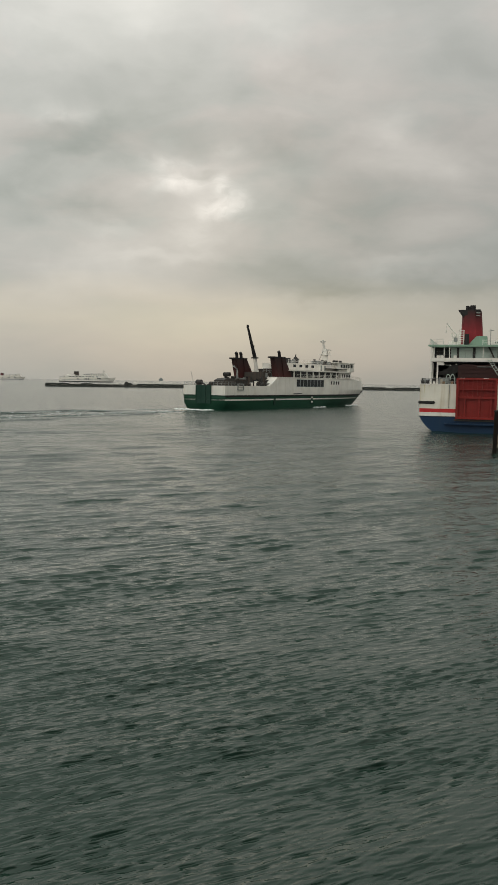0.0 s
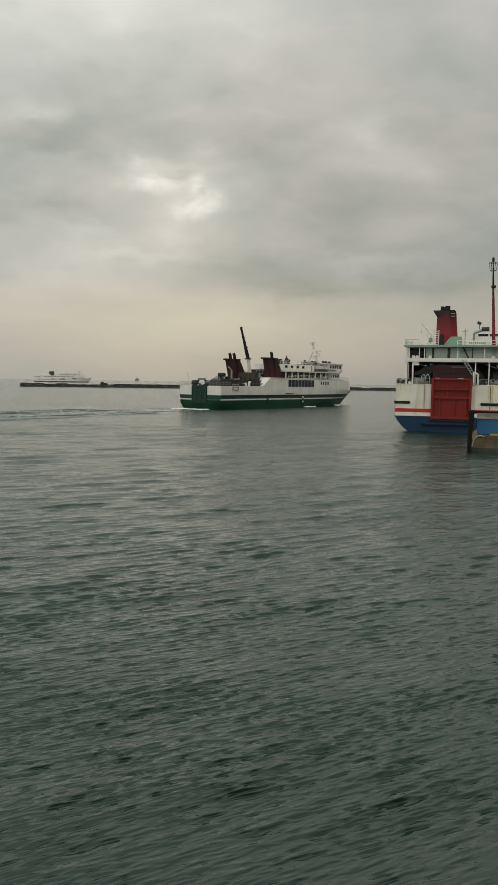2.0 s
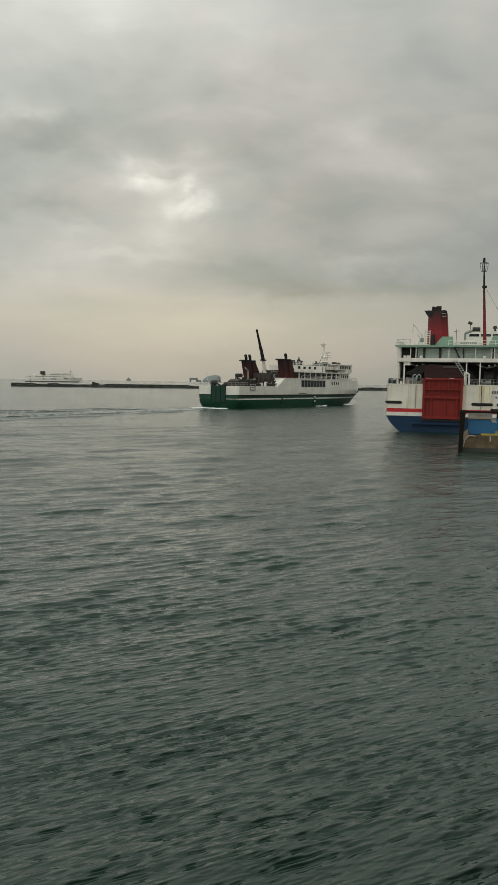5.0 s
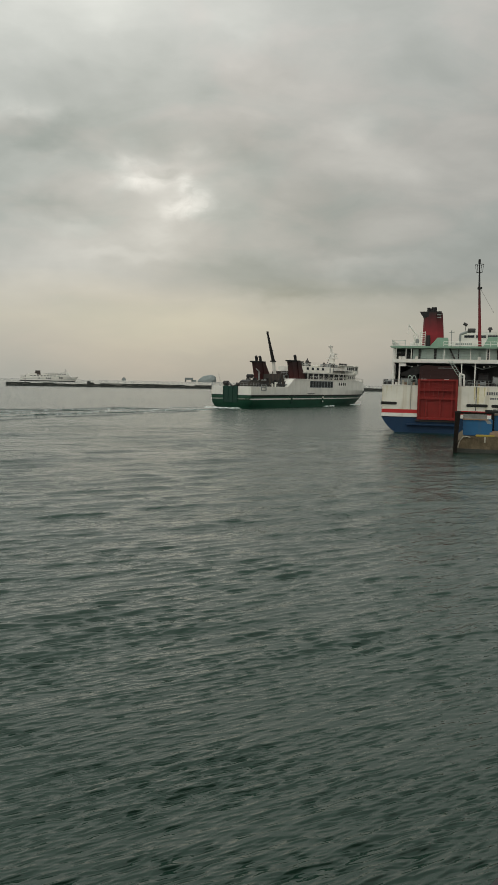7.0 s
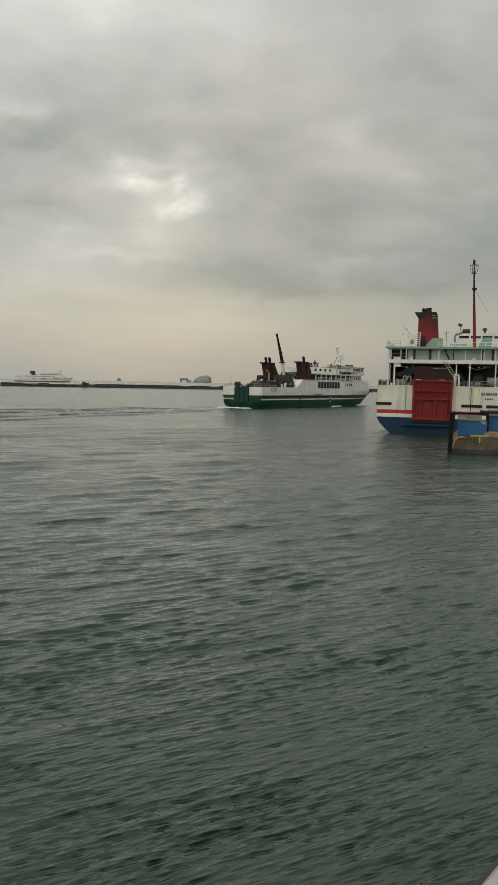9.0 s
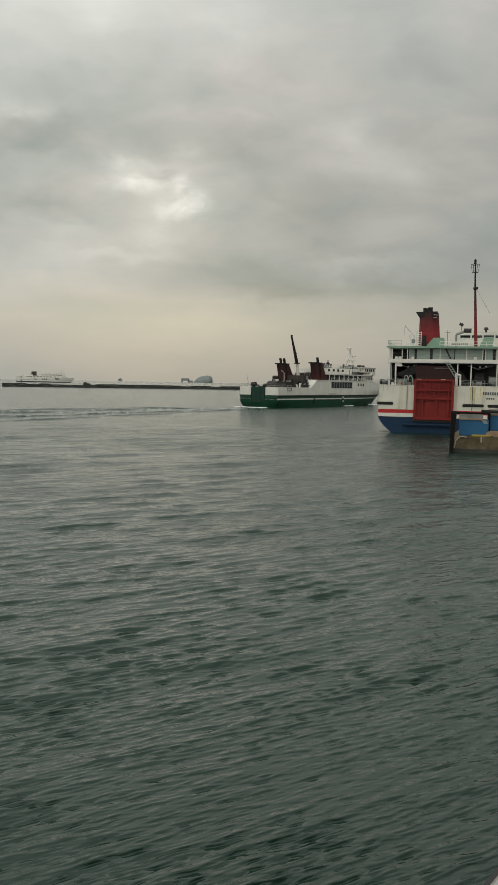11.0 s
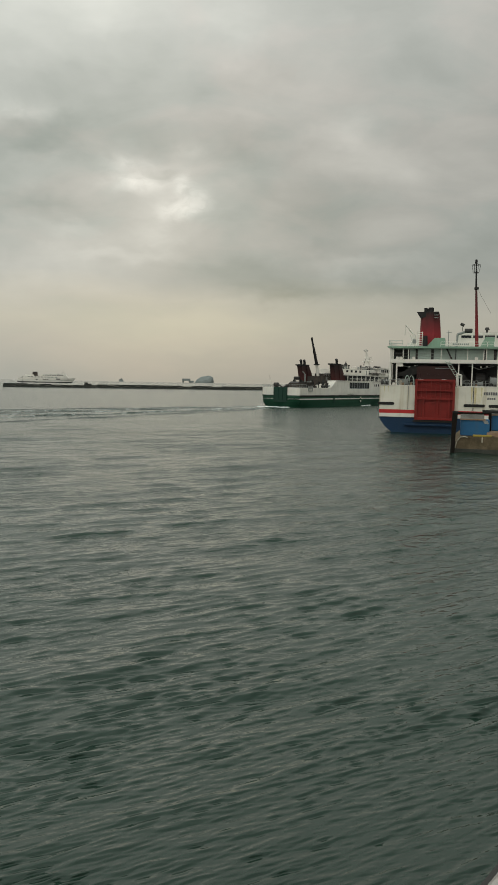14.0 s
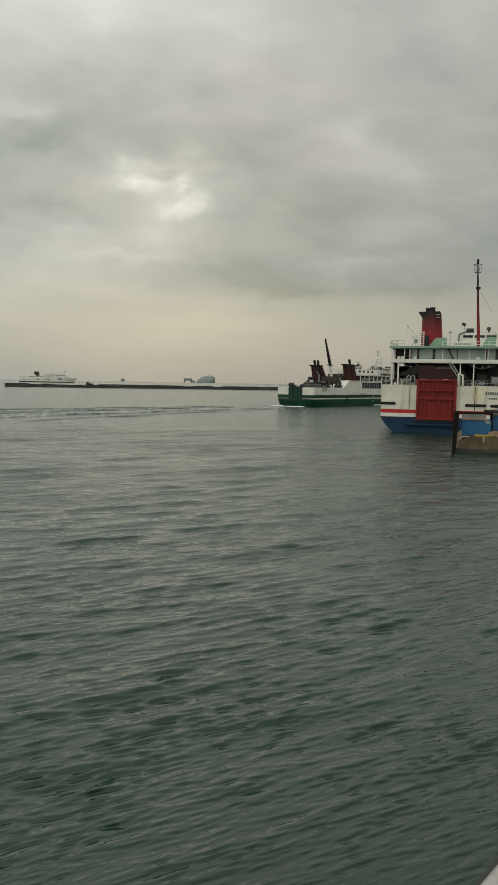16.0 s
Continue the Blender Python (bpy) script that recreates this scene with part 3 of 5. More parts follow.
def green_ferry():
    s = empty("car_ferry", "green and white car ferry under way with twin maroon funnels", "ferry")
    us = [0, 0.02, 0.05, 0.1, 0.2, 0.3, 0.4, 0.5, 0.56, 0.62, 0.68, 0.74, 0.8, 0.85, 0.9, 0.94, 0.97, 1.0]
    low = [-1.0, -0.4, 0.2, 0.8, 1.4, 2.0, 2.7, 3.4]
    part("hull", band(B(), us, low, lambda u, v: v, ferry_half, ferry_stem), GREEN, s, "green lower hull", True)
    tops = sorted(us + [17.7 / 77, 21.1 / 77, 62 / 77])
    part("upper_hull", band(B(), tops, [0, 0.33, 0.66, 1.0], lambda u, v: 3.4 + v * (ferry_top(u) - 3.4), ferry_half, ferry_stem), WHITE, s, "white upper hull")
    # rubbing strake, white line, fender bars
    grow = lambda d: (lambda u, z: ferry_half(u, z) + d)
    part("rubbing_strake", band(B(), us[:-1], [3.12, 3.45], lambda u, v: v, grow(0.14), ferry_stem), BLACK, s)
    for lo, hi, u1 in ((2.18, 2.52, 0.94),):
        part("stripe", band(B(), [u for u in us if u <= u1], [lo, hi], lambda u, v: v, grow(0.08), ferry_stem), WHITE, s, "white line round the hull")
    for y in (20.0, 37.5):
        x = ferry_side(y, 2.0)
        part("fender_bar", box(B(), x, x + 0.22, y - 0.4, y + 0.4, 1.0, 3.3, 0.05), GREEN_DARK, s)
        if y > 30:
            for z in (1.55, 2.75):
                part("draught_mark", box(B(), x + 0.22, x + 0.25, y - 0.35, y + 0.35, z - 0.2, z + 0.2), WHITE, s)
    part("vent_slot", box(B(), 6.38, 6.47, 28.5, 32.5, 3.68, 3.86), DARK, s)
    # stern gate on the transom
    gate = part("stern_gate", box(B(), -2.35, 2.25, -0.28, 0.05, 1.45, 5.75, 0.06), GREEN_DARK, s, "dark green stern gate, raised")
    for x in (-2.2, -0.75, 0.7, 2.1):
        part("gate_rib", box(B(), x - 0.08, x + 0.08, -0.42, -0.27, 1.6, 5.6), GREEN_DARK, gate)
    for z in (2.3, 3.6, 4.9):
        part("gate_rib", box(B(), -2.2, 2.1, -0.37, -0.27, z - 0.08, z + 0.08), GREEN_DARK, gate)
    # quarter deck: gate towers, winch, houses, life rafts
    part("gate_hoist", tube(tube(B(), (-2.5, 0.4, 6.4), (-1.2, 0.4, 6.4), 0.62, n=14), (-1.8, 0.3, 5.6), (-1.8, 0.3, 6.5), 0.4), DARK, s)
    part("gate_hoist", tube(B(), (1.5, 0.4, 6.1), (2.5, 0.4, 6.1), 0.5, n=14), DARK, s)
    part("gate_arm", tube(tube(B(), (-1.4, 0.2, 6.6), (0.9, -0.25, 5.6), 0.22), (2.2, 0.5, 6.4), (0.8, -0.2, 5.6), 0.18), DARK, s)
    part("deck_house", box(B(), 1.0, 4.4, 2.2, 6.5, 5.6, 6.9, 0.12), SOOTY, s)
    part("deck_house_cover", prism(B(), [(2.2, 6.9), (6.6, 6.9), (5.4, 7.4), (3.4, 7.4)], "x", 1.2, 4.2), DARK, s)
    part("stores", box(B(), -3.0, 3.5, 8.2, 13.0, 5.6, 6.8, 0.15), DARK, s)
    part("stores_cover", box(B(), -2.6, 3.2, 8.6, 12.6, 6.8, 7.2, 0.12), SOOTY, s)
    part("raft_canister", tube(B(), (-0.6, 8.2, 8.4), (1.2, 8.2, 8.4), 0.5, n=12), BLACK, s)
    for x in (-0.4, 1.0):
        part("raft_stand", tube(B(), (x, 8.2, 5.6), (x, 8.2, 8.0), 0.1), GREY, s)
    bm = tube(tube(B(), (1.6, 10.6, 5.6), (1.6, 10.6, 9.6), 0.22), (1.6, 10.6, 9.6), (1.6, 9.2, 10.4), 0.16)
    tube(bm, (1.6, 11.8, 5.6), (1.6, 10.4, 8.8), 0.12)
    part("davit", bm, GREY, s)
    part("davit_house", box(B(), 0.9, 2.3, 10.6, 12.0, 5.6, 7.4, 0.1), GREY, s)
    rnd = random.Random(11)
    for n in range(34):
        y, x, w, h = rnd.uniform(7.5, 20.5), rnd.uniform(0.5, 5.8), rnd.uniform(0.25, 0.7), rnd.uniform(0.3, 1.3)
        part("deck_gear", box(B(), x - w, x + w, y - w, y + w, 5.6, 5.7 + h, 0.05), rnd.choice((DARK, SOOTY, SOOTY, GREY, WHITE)), s)
    for n in range(40):
        y, x, h = rnd.uniform(9.0, 21.0), rnd.uniform(-4.5, 5.5), rnd.uniform(0.8, 2.4)
        part("deck_gear", box(B(), x - 0.2, x + 0.2, y - 0.35, y + 0.35, 5.6, 5.7 + h, 0.05), rnd.choice((DARK, DARK, SOOTY, BLACK, GREY)), s)
    part("casing_top", box(B(), -3.4, 3.4, 24.6, 29.4, 9.2, 10.1, 0.1), SOOTY, s)
    for y in (25.0, 26.3, 27.6, 28.7):
        part("casing_vent", tube(B(), (3.0, y, 10.1), (3.0, y, 10.9), 0.22, n=8), DARK, s)
    for y in (3.2, 4.4, 12.6, 14.0):
        part("fairlead", tube(tube(B(), (5.9, y, 5.6), (5.9, y, 6.35), 0.18, n=8), (5.9, y + 0.6, 5.6), (5.9, y + 0.6, 6.35), 0.18, n=8), DARK, s)
    # life-ring frame on the side
    bm = B()
    for y in (4.6, 6.8):
        box(bm, 6.42, 6.58, y - 0.1, y + 0.1, 4.6, 6.2)
    for z in (4.7, 5.4, 6.1):
        box(bm, 6.42, 6.58, 4.6, 6.8, z - 0.1, z + 0.1)
    part("boarding_frame", bm, GREY, s)
    # funnels, pole and casing between them
    funnel(s, 4.5, 23.2, 30.8, 21.2, 26.0, 5.6, 13.0, 0.90, SOOT_MAROON, "raked maroon funnel with a black cap")
    funnel(s, -4.5, 19.0, 26.4, 16.8, 21.6, 5.6, 12.6, 0.90, SOOT_MAROON, "raked maroon funnel with a black cap")
    part("casing", box(B(), -3.0, 3.0, 19.5, 30.0, 5.6, 9.2, 0.1), SOOTY, s, "sooty brown engine casing")
    railing(s, [(2.9, 19.6, 9.2), (2.9, 30.0, 9.2)], 0.9, 2, 1.5, 0.05, GREY)
    for y in (20.5, 23.0, 25.6, 28.2):
        part("casing_door", box(B(), 3.0, 3.08, y, y + 0.9, 7.2, 9.0, 0.02), GREY if y < 24 else DARK, s)
    part("duct", tube(B(), (3.2, 17.4, 7.4), (3.2, 27.0, 7.4), 0.36, n=10), SOOTY, s)
    part("duct", tube(B(), (5.3, 15.0, 6.2), (5.3, 19.6, 6.2), 0.28, n=10), GREY, s)
    part("boat_deck_locker", box(B(), 4.3, 6.0, 14.8, 17.0, 5.6, 6.4, 0.08), DARK, s)
    for n in range(22):
        y, z = rnd.uniform(18.5, 29.5), rnd.uniform(7.0, 9.6)
        part("casing_pipe", tube(B(), (3.25, y, z), (3.25, y + rnd.uniform(-0.4, 1.8), z + rnd.uniform(-1.2, 0.3)), rnd.uniform(0.05, 0.14), n=6), rnd.choice((DARK, DARK, GREY, WHITE)), s)
    pole = part("pole", tube(B(), (0, 21.3, 7.6), (0, 19.9, 12.9), 0.52, 0.42, n=12), WHITE, s, "raked signal pole, white below and black above")
    part("pole_top", tube(B(), (0, 19.9, 12.9), (0, 16.8, 20.2), 0.50, 0.26, n=12), BLACK, pole)
    part("pole_lamp", box(B(), -0.2, 0.2, 16.4, 17.0, 20.1, 20.9, 0.05), BLACK, pole)
    part("pole_collar", box(B(), -0.7, 0.7, 19.3, 20.5, 12.6, 12.9), BLACK, pole)
    part("pole_bracket", box(B(), -0.5, 0.5, 18.6, 19.1, 15.6, 15.8), BLACK, pole)
    # saloon windows in the side
    wall = lambda a, z, o: (ferry_side(a, z) + o, a, z)
    pane_row(s, "window", 8, 29.8, 43.5, 5.6, 7.4, wall, GREY, GLASS, 0.2)
    pane_row(s, "window", 4, 47.0, 52.2, 6.25, 7.15, wall, WHITE, GLASS, 0.55)
    port = lambda a, z, o: (-ferry_side(a, z) - o, a, z)
    pane_row(s, "window", 9, 29.9, 43.4, 5.65, 7.35, port, WHITE, GLASS, 0.32)
    # promenade deck: open gallery between two slabs
    def deck_outline(grow, y0, y1, z):
        n = 12
        ys = [y0 + (y1 - y0) * i / n for i in range(n + 1)]
        right = [(min(6.45, ferry_side(min(y, 60), z)) + grow, y) for y in ys]
        return right + [(-x, y) for x, y in reversed(right)]
    part("promenade_deck", prism(B(), deck_outline(0.12, 21.0, 61.0, 7.8), "z", 7.8, 7.98), WHITE, s)
    part("promenade_roof", prism(B(), deck_outline(0.2, 27.5, 59.5, 7.8), "z", 9.62, 9.90), WHITE, s)
    part("promenade_house", box(B(), -5.2, 5.2, 28.0, 55.0, 7.98, 9.62), DARK, s)
    part("forward_house", box(B(), -5.6, 5.6, 53.6, 60.0, 7.98, 9.62, 0.1), WHITE, s)
    post0 = None
    for i in range(9):
        y = 28.6 + i * 3.1
        m = Matrix.Translation((ferry_side(min(y, 60), 7.8) - 0.05, y, 7.98))
        if post0 is None:
            post0 = part("gallery_post", box(B(), -0.11, 0.11, -0.11, 0.11, 0, 1.64), WHITE, s)
            post0.matrix_basis = m
        else:
            again("gallery_post", post0, s, m)
        again("gallery_post", post0, s, Matrix.Translation((-(ferry_side(min(y, 60), 7.8) - 0.05), y, 7.98)))
    railing(s, [(ferry_side(y, 7.8) - 0.05, y, 7.98) for y in (30, 42, 53.5)], 0.75, 2, 1.8, 0.035)
    pane_row(s, "window", 10, 29.2, 53.0, 8.2, 9.45, lambda a, z, o: (5.2 + o, a, z), SOOTY, GLASS, 0.4)
    for y in (44.0, 47.6, 51.2):
        part("gallery_brace", tube(B(), (5.9, y, 8.0), (5.9, y + 1.6, 9.6), 0.09, n=6), WHITE, s)
    pane_row(s, "window", 4, 54.2, 59.6, 8.3, 9.2, lambda a, z, o: (5.6 + o, a, z), WHITE, GLASS, 0.5)
    # bridge deck
    part("bridge_house", box(B(), -4.2, 4.2, 29.0, 53.0, 9.9, 11.75, 0.1), WHITE, s)
    pane_row(s, "door", 2, 44.5, 48.5, 10.0, 11.5, lambda a, z, o: (4.2 + o, a, z), WHITE, GREY, 1.2)
    pane_row(s, "window", 4, 30.5, 42.5, 10.7, 11.4, lambda a, z, o: (4.2 + o, a, z), WHITE, GLASS, 1.6)
    part("wheelhouse", prism(B(), [(53, 9.9), (61.6, 9.9), (62.0, 12.3), (53, 12.3)], "x", -5.4, 5.4), WHITE, s)
    part("wheelhouse_roof", box(B(), -5.6, 5.6, 52.0, 62.0, 12.3, 12.55, 0.06), WHITE, s)
    part("bridge_wing", box(B(), -6.2, 6.2, 58.2, 60.6, 9.9, 10.8, 0.08), WHITE, s)
    part("bridge_wing_roof", box(B(), -6.2, 6.2, 58.0, 61.0, 12.2, 12.45, 0.05), WHITE, s)
    for y in (58.3, 60.4):
        part("wing_post", box(B(), 6.0, 6.14, y, y + 0.14, 10.8, 12.2), WHITE, s)
    part("awning", box(B(), 4.0, 6.0, 47.5, 57.0, 10.55, 10.72), DARK, s)
    pane_row(s, "window", 5, 54.0, 61.2, 11.1, 12.0, lambda a, z, o: (5.4 + o, a, z), WHITE, GLASS, 0.35)
    pane_row(s, "window", 7, -5.0, 5.0, 11.1, 12.0, lambda a, z, o: (a, 61.8 + o, z), WHITE, GLASS, 0.35)
    railing(s, [(4.1, 29.2, 11.75), (4.1, 52, 11.75)], 0.9, 2, 1.6, 0.03)
    for y, h in ((30.5, 1.2), (32.8, 0.7), (46.2, 0.8), (49.4, 1.1), (51.3, 0.8)):
        part("roof_gear", box(B(), 2.0, 3.4, y, y + 0.8, 11.7, 11.9 + h, 0.06), DARK if h > 0.9 else GREY, s)
    for y, h in ((34.0, 0.7), (36.2, 0.9), (44.6, 1.0), (48.6, 0.9), (50.2, 0.6)):
        part("vent", tube(tube(B(), (2.5, y, 11.9), (2.5, y, 11.9 + h), 0.22, n=10), (2.5, y, 11.9 + h), (2.5, y, 12.2 + h), 0.42, 0.3, n=10), DARK, s)
    bm = tube(tube(B(), (0, 38.8, 11.9), (0, 38.8, 13.4), 0.75, 0.25, n=10), (0, 38.8, 13.4), (0, 38.8, 14.3), 0.16)
    ball(bm, (0, 38.8, 13.2), 0.6)
    part("aerial_housing", bm, DARK, s)
    for y in (45.0, 47.0):
        part("locker", box(B(), 1.0, 3.2, y, y + 1.2, 11.9, 12.8, 0.05), GREY, s)
    # mast
    bm = tube(B(), (0, 54.4, 12.5), (0, 53.9, 16.4), 1.15, 0.7, n=10)
    tube(bm, (0, 53.9, 16.4), (0, 52.9, 19.0), 0.42, 0.26)
    mast = part("mast", bm, WHITE, s, "white radar mast")
    part("mast_ladder", box(B(), -0.3, 0.3, 54.9, 55.2, 12.6, 16.0), DARK, mast)
    part("mast_stay", tube(B(), (0, 53.9, 16.6), (0, 50.5, 12.4), 0.06, n=5), DARK, mast)
    part("yard", tube(tube(B(), (-0.9, 53.0, 18.6), (0.9, 53.0, 18.6), 0.08), (0, 51.9, 18.2), (0, 54.4, 18.3), 0.08), GREY, mast)
    part("platform", box(B(), -1.4, 1.4, 53.0, 55.6, 14.7, 14.95), WHITE, mast)
    part("radar_bar", box(B(), -0.25, 0.25, 54.6, 57.4, 16.1, 16.42), WHITE, mast)
    part("radar_stand", tube(B(), (0, 54.2, 15.6), (0, 55.8, 16.1), 0.25), WHITE, mast)
    part("radar_bar", box(B(), -1.2, 1.2, 54.7, 55.2, 15.2, 15.6), WHITE, mast)
    for y in (56.6, 58.0, 60.2):
        part("lamp", box(B(), 1.2, 2.0, y, y + 0.6, 12.55, 13.3, 0.08), DARK, s)
    # bow: bulwark rail, anchor
    railing(s, [(5.2, 60.5, 7.85), (2.9, 70.5, 7.4), (0.2, 76.2, 7.15)], 0.9, 2, 1.5, 0.05)
    part("anchor", box(B(), 1.3, 2.0, 72.6, 73.8, 3.7, 4.6, 0.15), DARK, s)
    part("hawse", tube(B(), (2.2, 70.6, 5.9), (2.7, 70.9, 5.8), 0.35, n=12), DARK, s)
    part("flagstaff", tube(B(), (-3.4, 0.3, 5.6), (-3.6, -0.6, 8.9), 0.06), WHITE, s)
    railing(s, [(-6.2, 0.1, 5.65), (-2.8, 0.1, 5.65)], 0.9, 2, 1.2, 0.035, GREY)
    railing(s, [(2.8, 0.1, 5.65), (6.2, 0.1, 5.65), (6.25, 3.8, 5.65)], 0.9, 2, 1.2, 0.035, GREY)
    # foam at the bow, along the side and under the stern
    rnd = random.Random(3)
    def foam(name, y0, y1, off, wide, high, n):
        bm = B()
        for _ in range(n):
            y = rnd.uniform(y0, y1)
            ball(bm, (ferry_side(min(y, 69), 0.2) + off + rnd.uniform(0, wide), y, -0.05), rnd.uniform(0.2, 0.5), 8, high * rnd.uniform(0.5, 1.2))
        part(name, bm, FOAM, s, "white foam thrown up by the hull", True)
    foam("bow_wave", 60.0, 69.5, 0.0, 2.2, 0.7, 50)
    foam("side_foam", 38.5, 44.5, 0.0, 1.0, 0.6, 26)
    bm = B()
    for _ in range(60):
        ball(bm, (rnd.uniform(-5.5, 4.5), rnd.uniform(-5.0, -0.2), -0.1), rnd.uniform(0.3, 0.8), 8, rnd.uniform(0.2, 0.5))
    part("stern_foam", bm, FOAM, s, "white foam under the stern", True)
    return s


ferry = green_ferry()


def make_wake():
    """Low ridges of churned water astern."""
    rnd = random.Random(8)
    w = empty("wake", "pale churned wake trailing behind the moving ferry", "wake", kind="stuff")
    def ridge(x0, x1, y0, y1, wide, high, material):
        bm, n, m = B(), 70, 6
        rows = []
        for i in range(n + 1):
            f = i / n
            y = y0 + (y1 - y0) * f
            c = x0 + (x1 - x0) * f + 0.8 * math.sin(y * 0.21 + x0) + 0.4 * math.sin(y * 0.63)
            h = high * (0.45 + 0.55 * abs(math.sin(y * 0.13 + x1))) * min(1, 6 * f + 0.1, 8 * (1 - f))
            k = wide * (0.7 + 0.3 * math.sin(y * 0.3 + 1))
            rows.append([bm.verts.new((c + k * (j / m - 0.5), y, -0.03 + h * math.sin(math.pi * j / m))) for j in range(m + 1)])
        for a, b in zip(rows, rows[1:]):
            for j in range(m):
                bm.faces.new((a[j], a[j + 1], b[j + 1], b[j]))
        part("wake_ridge", bm, material, w, smooth=True)
    ridge(-5, -10, -1, -120, 1.2, 0.26, WAKE)
    ridge(5, 10, -1, -120, 1.3, 0.30, WAKE)
    ridge(0, 1, -4, -110, 2.0, 0.16, WAKE)
    ridge(-7, -22, -10, -120, 2.0, 0.25, WATER)
    ridge(7, 22, -10, -120, 2.0, 0.25, WATER)
    ridge(-3, -4, -4, -130, 1.5, 0.22, WATER)
    return w


wake = make_wake()


# ---------------------------------------------------------------- moored ferry, seen from astern
RED_POSE = pose(20.36, 111.04, 0, 0, 0, -15)
MID = 7.2


def moored_half(u, z):
    prof = [(-1.5, 5.6), (0.0, 7.15), (0.5, 7.8), (1.0, 8.3), (1.6, 8.75), (2.15, 9.05), (9.0, 9.05)]
    w = prof[0][1]
    for (z0, w0), (z1, w1) in zip(prof, prof[1:]):
        if z >= z0:
            w = w0 + (w1 - w0) * clip01((z - z0) / (z1 - z0))
    return max(0.03, w * (1 - clip01((u - 0.7) / 0.3) ** 2.2))


def moored_stem(z):
    return 92 + 6 * clip01(z / 4)


def red_ferry():
    s = empty("moored_ferry", "white and blue car ferry moored with its red ramp raised", "ferry", RED_POSE)
    us = [0, 0.1, 0.3, 0.5, 0.7, 0.78, 0.86, 0.93, 0.97, 1.0]
    strake = lambda lo, hi, n=1: [lo + (hi - lo) * i / n for i in range(n + 1)]
    half = lambda d: (lambda u, z: moored_half(u, z) + d)
    def hull(name, zs, mat, grow=0.0, label="", top=True):
        return part(name, band(B(), us, zs, lambda u, v: v, half(grow), moored_stem, MID, top), mat, s, label)
    hull("hull", [-1.5, -0.6, 0.0, 0.4, 0.8, 1.2, 1.7, 2.2], BLUE, 0, "blue lower hull curving in to the water")
    hull("hull_band", strake(2.2, 2.78), WHITE, 0, "", False)
    hull("hull_stripe", strake(2.78, 3.32), RED_STRIPE, 0.012, "red stripe round the hull", False)
    hull("upper_hull", strake(3.32, 6.8, 3), WHITE_OLD, 0, "white upper hull with rust streaks")
    hull("sheer_rail", strake(6.72, 6.88), WHITE, 0.08)
    hull("knuckle", strake(2.12, 2.26), BLACK, 0.05)
    # rubber fenders let into the plating
    for x0, x1, z in ((-2.05, 0.30, 4.18), (10.0, 12.9, 4.12), (13.4, 16.3, 4.10)):
        part("fender", box(B(), x0, x1, -0.16, 0.3, z - 0.2, z + 0.2, 0.08), RUBBER, s, "black rubber fender")
    # weld seams and a scupper pipe down the transom
    for x in (2.25, 11.3):
        part("seam", box(B(), x - 0.045, x + 0.045, -0.05, 0.01, 3.4, 6.75), GREY if x < 5 else DARK, s)
    for x, w, lo in ((11.05, 0.13, 4.4), (11.55, 0.16, 3.6), (-1.2, 0.07, 5.4), (-0.6, 0.05, 5.7), (12.4, 0.1, 5.2)):
        part("rust_run", prism(B(), [(x - w, 6.7), (x + w, 6.7), (x + w * 0.6, lo + 0.6), (x, lo), (x - w * 0.5, lo + 0.8)], "y", -0.012, 0.01), STREAK, s)
    part("stained_plate", prism(B(), [(11.45, 6.7), (12.75, 6.7), (12.6, 5.6), (12.3, 4.6), (12.0, 4.4), (11.7, 4.7), (11.5, 5.2)], "y", -0.006, 0.01), STAIN, s, "yellow-stained plating")
    # stern ramp with its frame of ribs
    ramp = part("stern_ramp", box(B(), 3.25, 8.75, -0.22, 0.1, 1.95, 7.75, 0.04), RED, s, "red steel stern ramp with welded ribs, raised")
    for x in (3.38, 8.62):
        part("ramp_edge", box(B(), x - 0.16, x + 0.16, -0.68, -0.2, 1.95, 7.75, 0.03), RED, ramp)
    for z, t in ((2.1, 0.15), (5.0, 0.14), (6.15, 0.09), (7.6, 0.12)):
        part("ramp_rib", box(B(), 3.5, 8.5, -0.62, -0.2, z - t, z + t), RED, ramp)
    for x in (4.45, 6.4, 8.0):
        part("ramp_rib", box(B(), x - 0.10, x + 0.10, -0.60, -0.2, 2.2, 4.9), RED, ramp)
    for x in (4.1, 4.75, 5.4, 6.05, 6.7, 7.35, 8.0):
        part("ramp_rib", box(B(), x - 0.07, x + 0.07, -0.52, -0.2, 5.1, 7.5), RED, ramp)
    for x in (4.0, 7.2):
        part("ramp_hook", box(B(), x - 0.35, x + 0.35, -0.5, -0.2, 7.62, 7.76), WHITE, ramp)
    flap = prism(B(), [(3.3, 7.70), (8.7, 7.70), (8.75, 9.3), (8.3, 9.75), (6.2, 9.6), (4.1, 9.75), (3.3, 9.5)], "y", 0.75, 1.0)
    flap = part("ramp_flap", flap, FLAP, ramp, "dark red folded end of the ramp")
    for x in (3.6, 4.7, 5.8, 6.9, 8.0):
        part("flap_rib", box(B(), x, x + 0.12, 0.66, 0.76, 7.8, 8.75), FLAP, flap)
    for z in (8.45, 9.0):
        part("flap_rib", box(B(), 3.5, 8.6, 0.68, 0.76, z, z + 0.1), FLAP, flap)
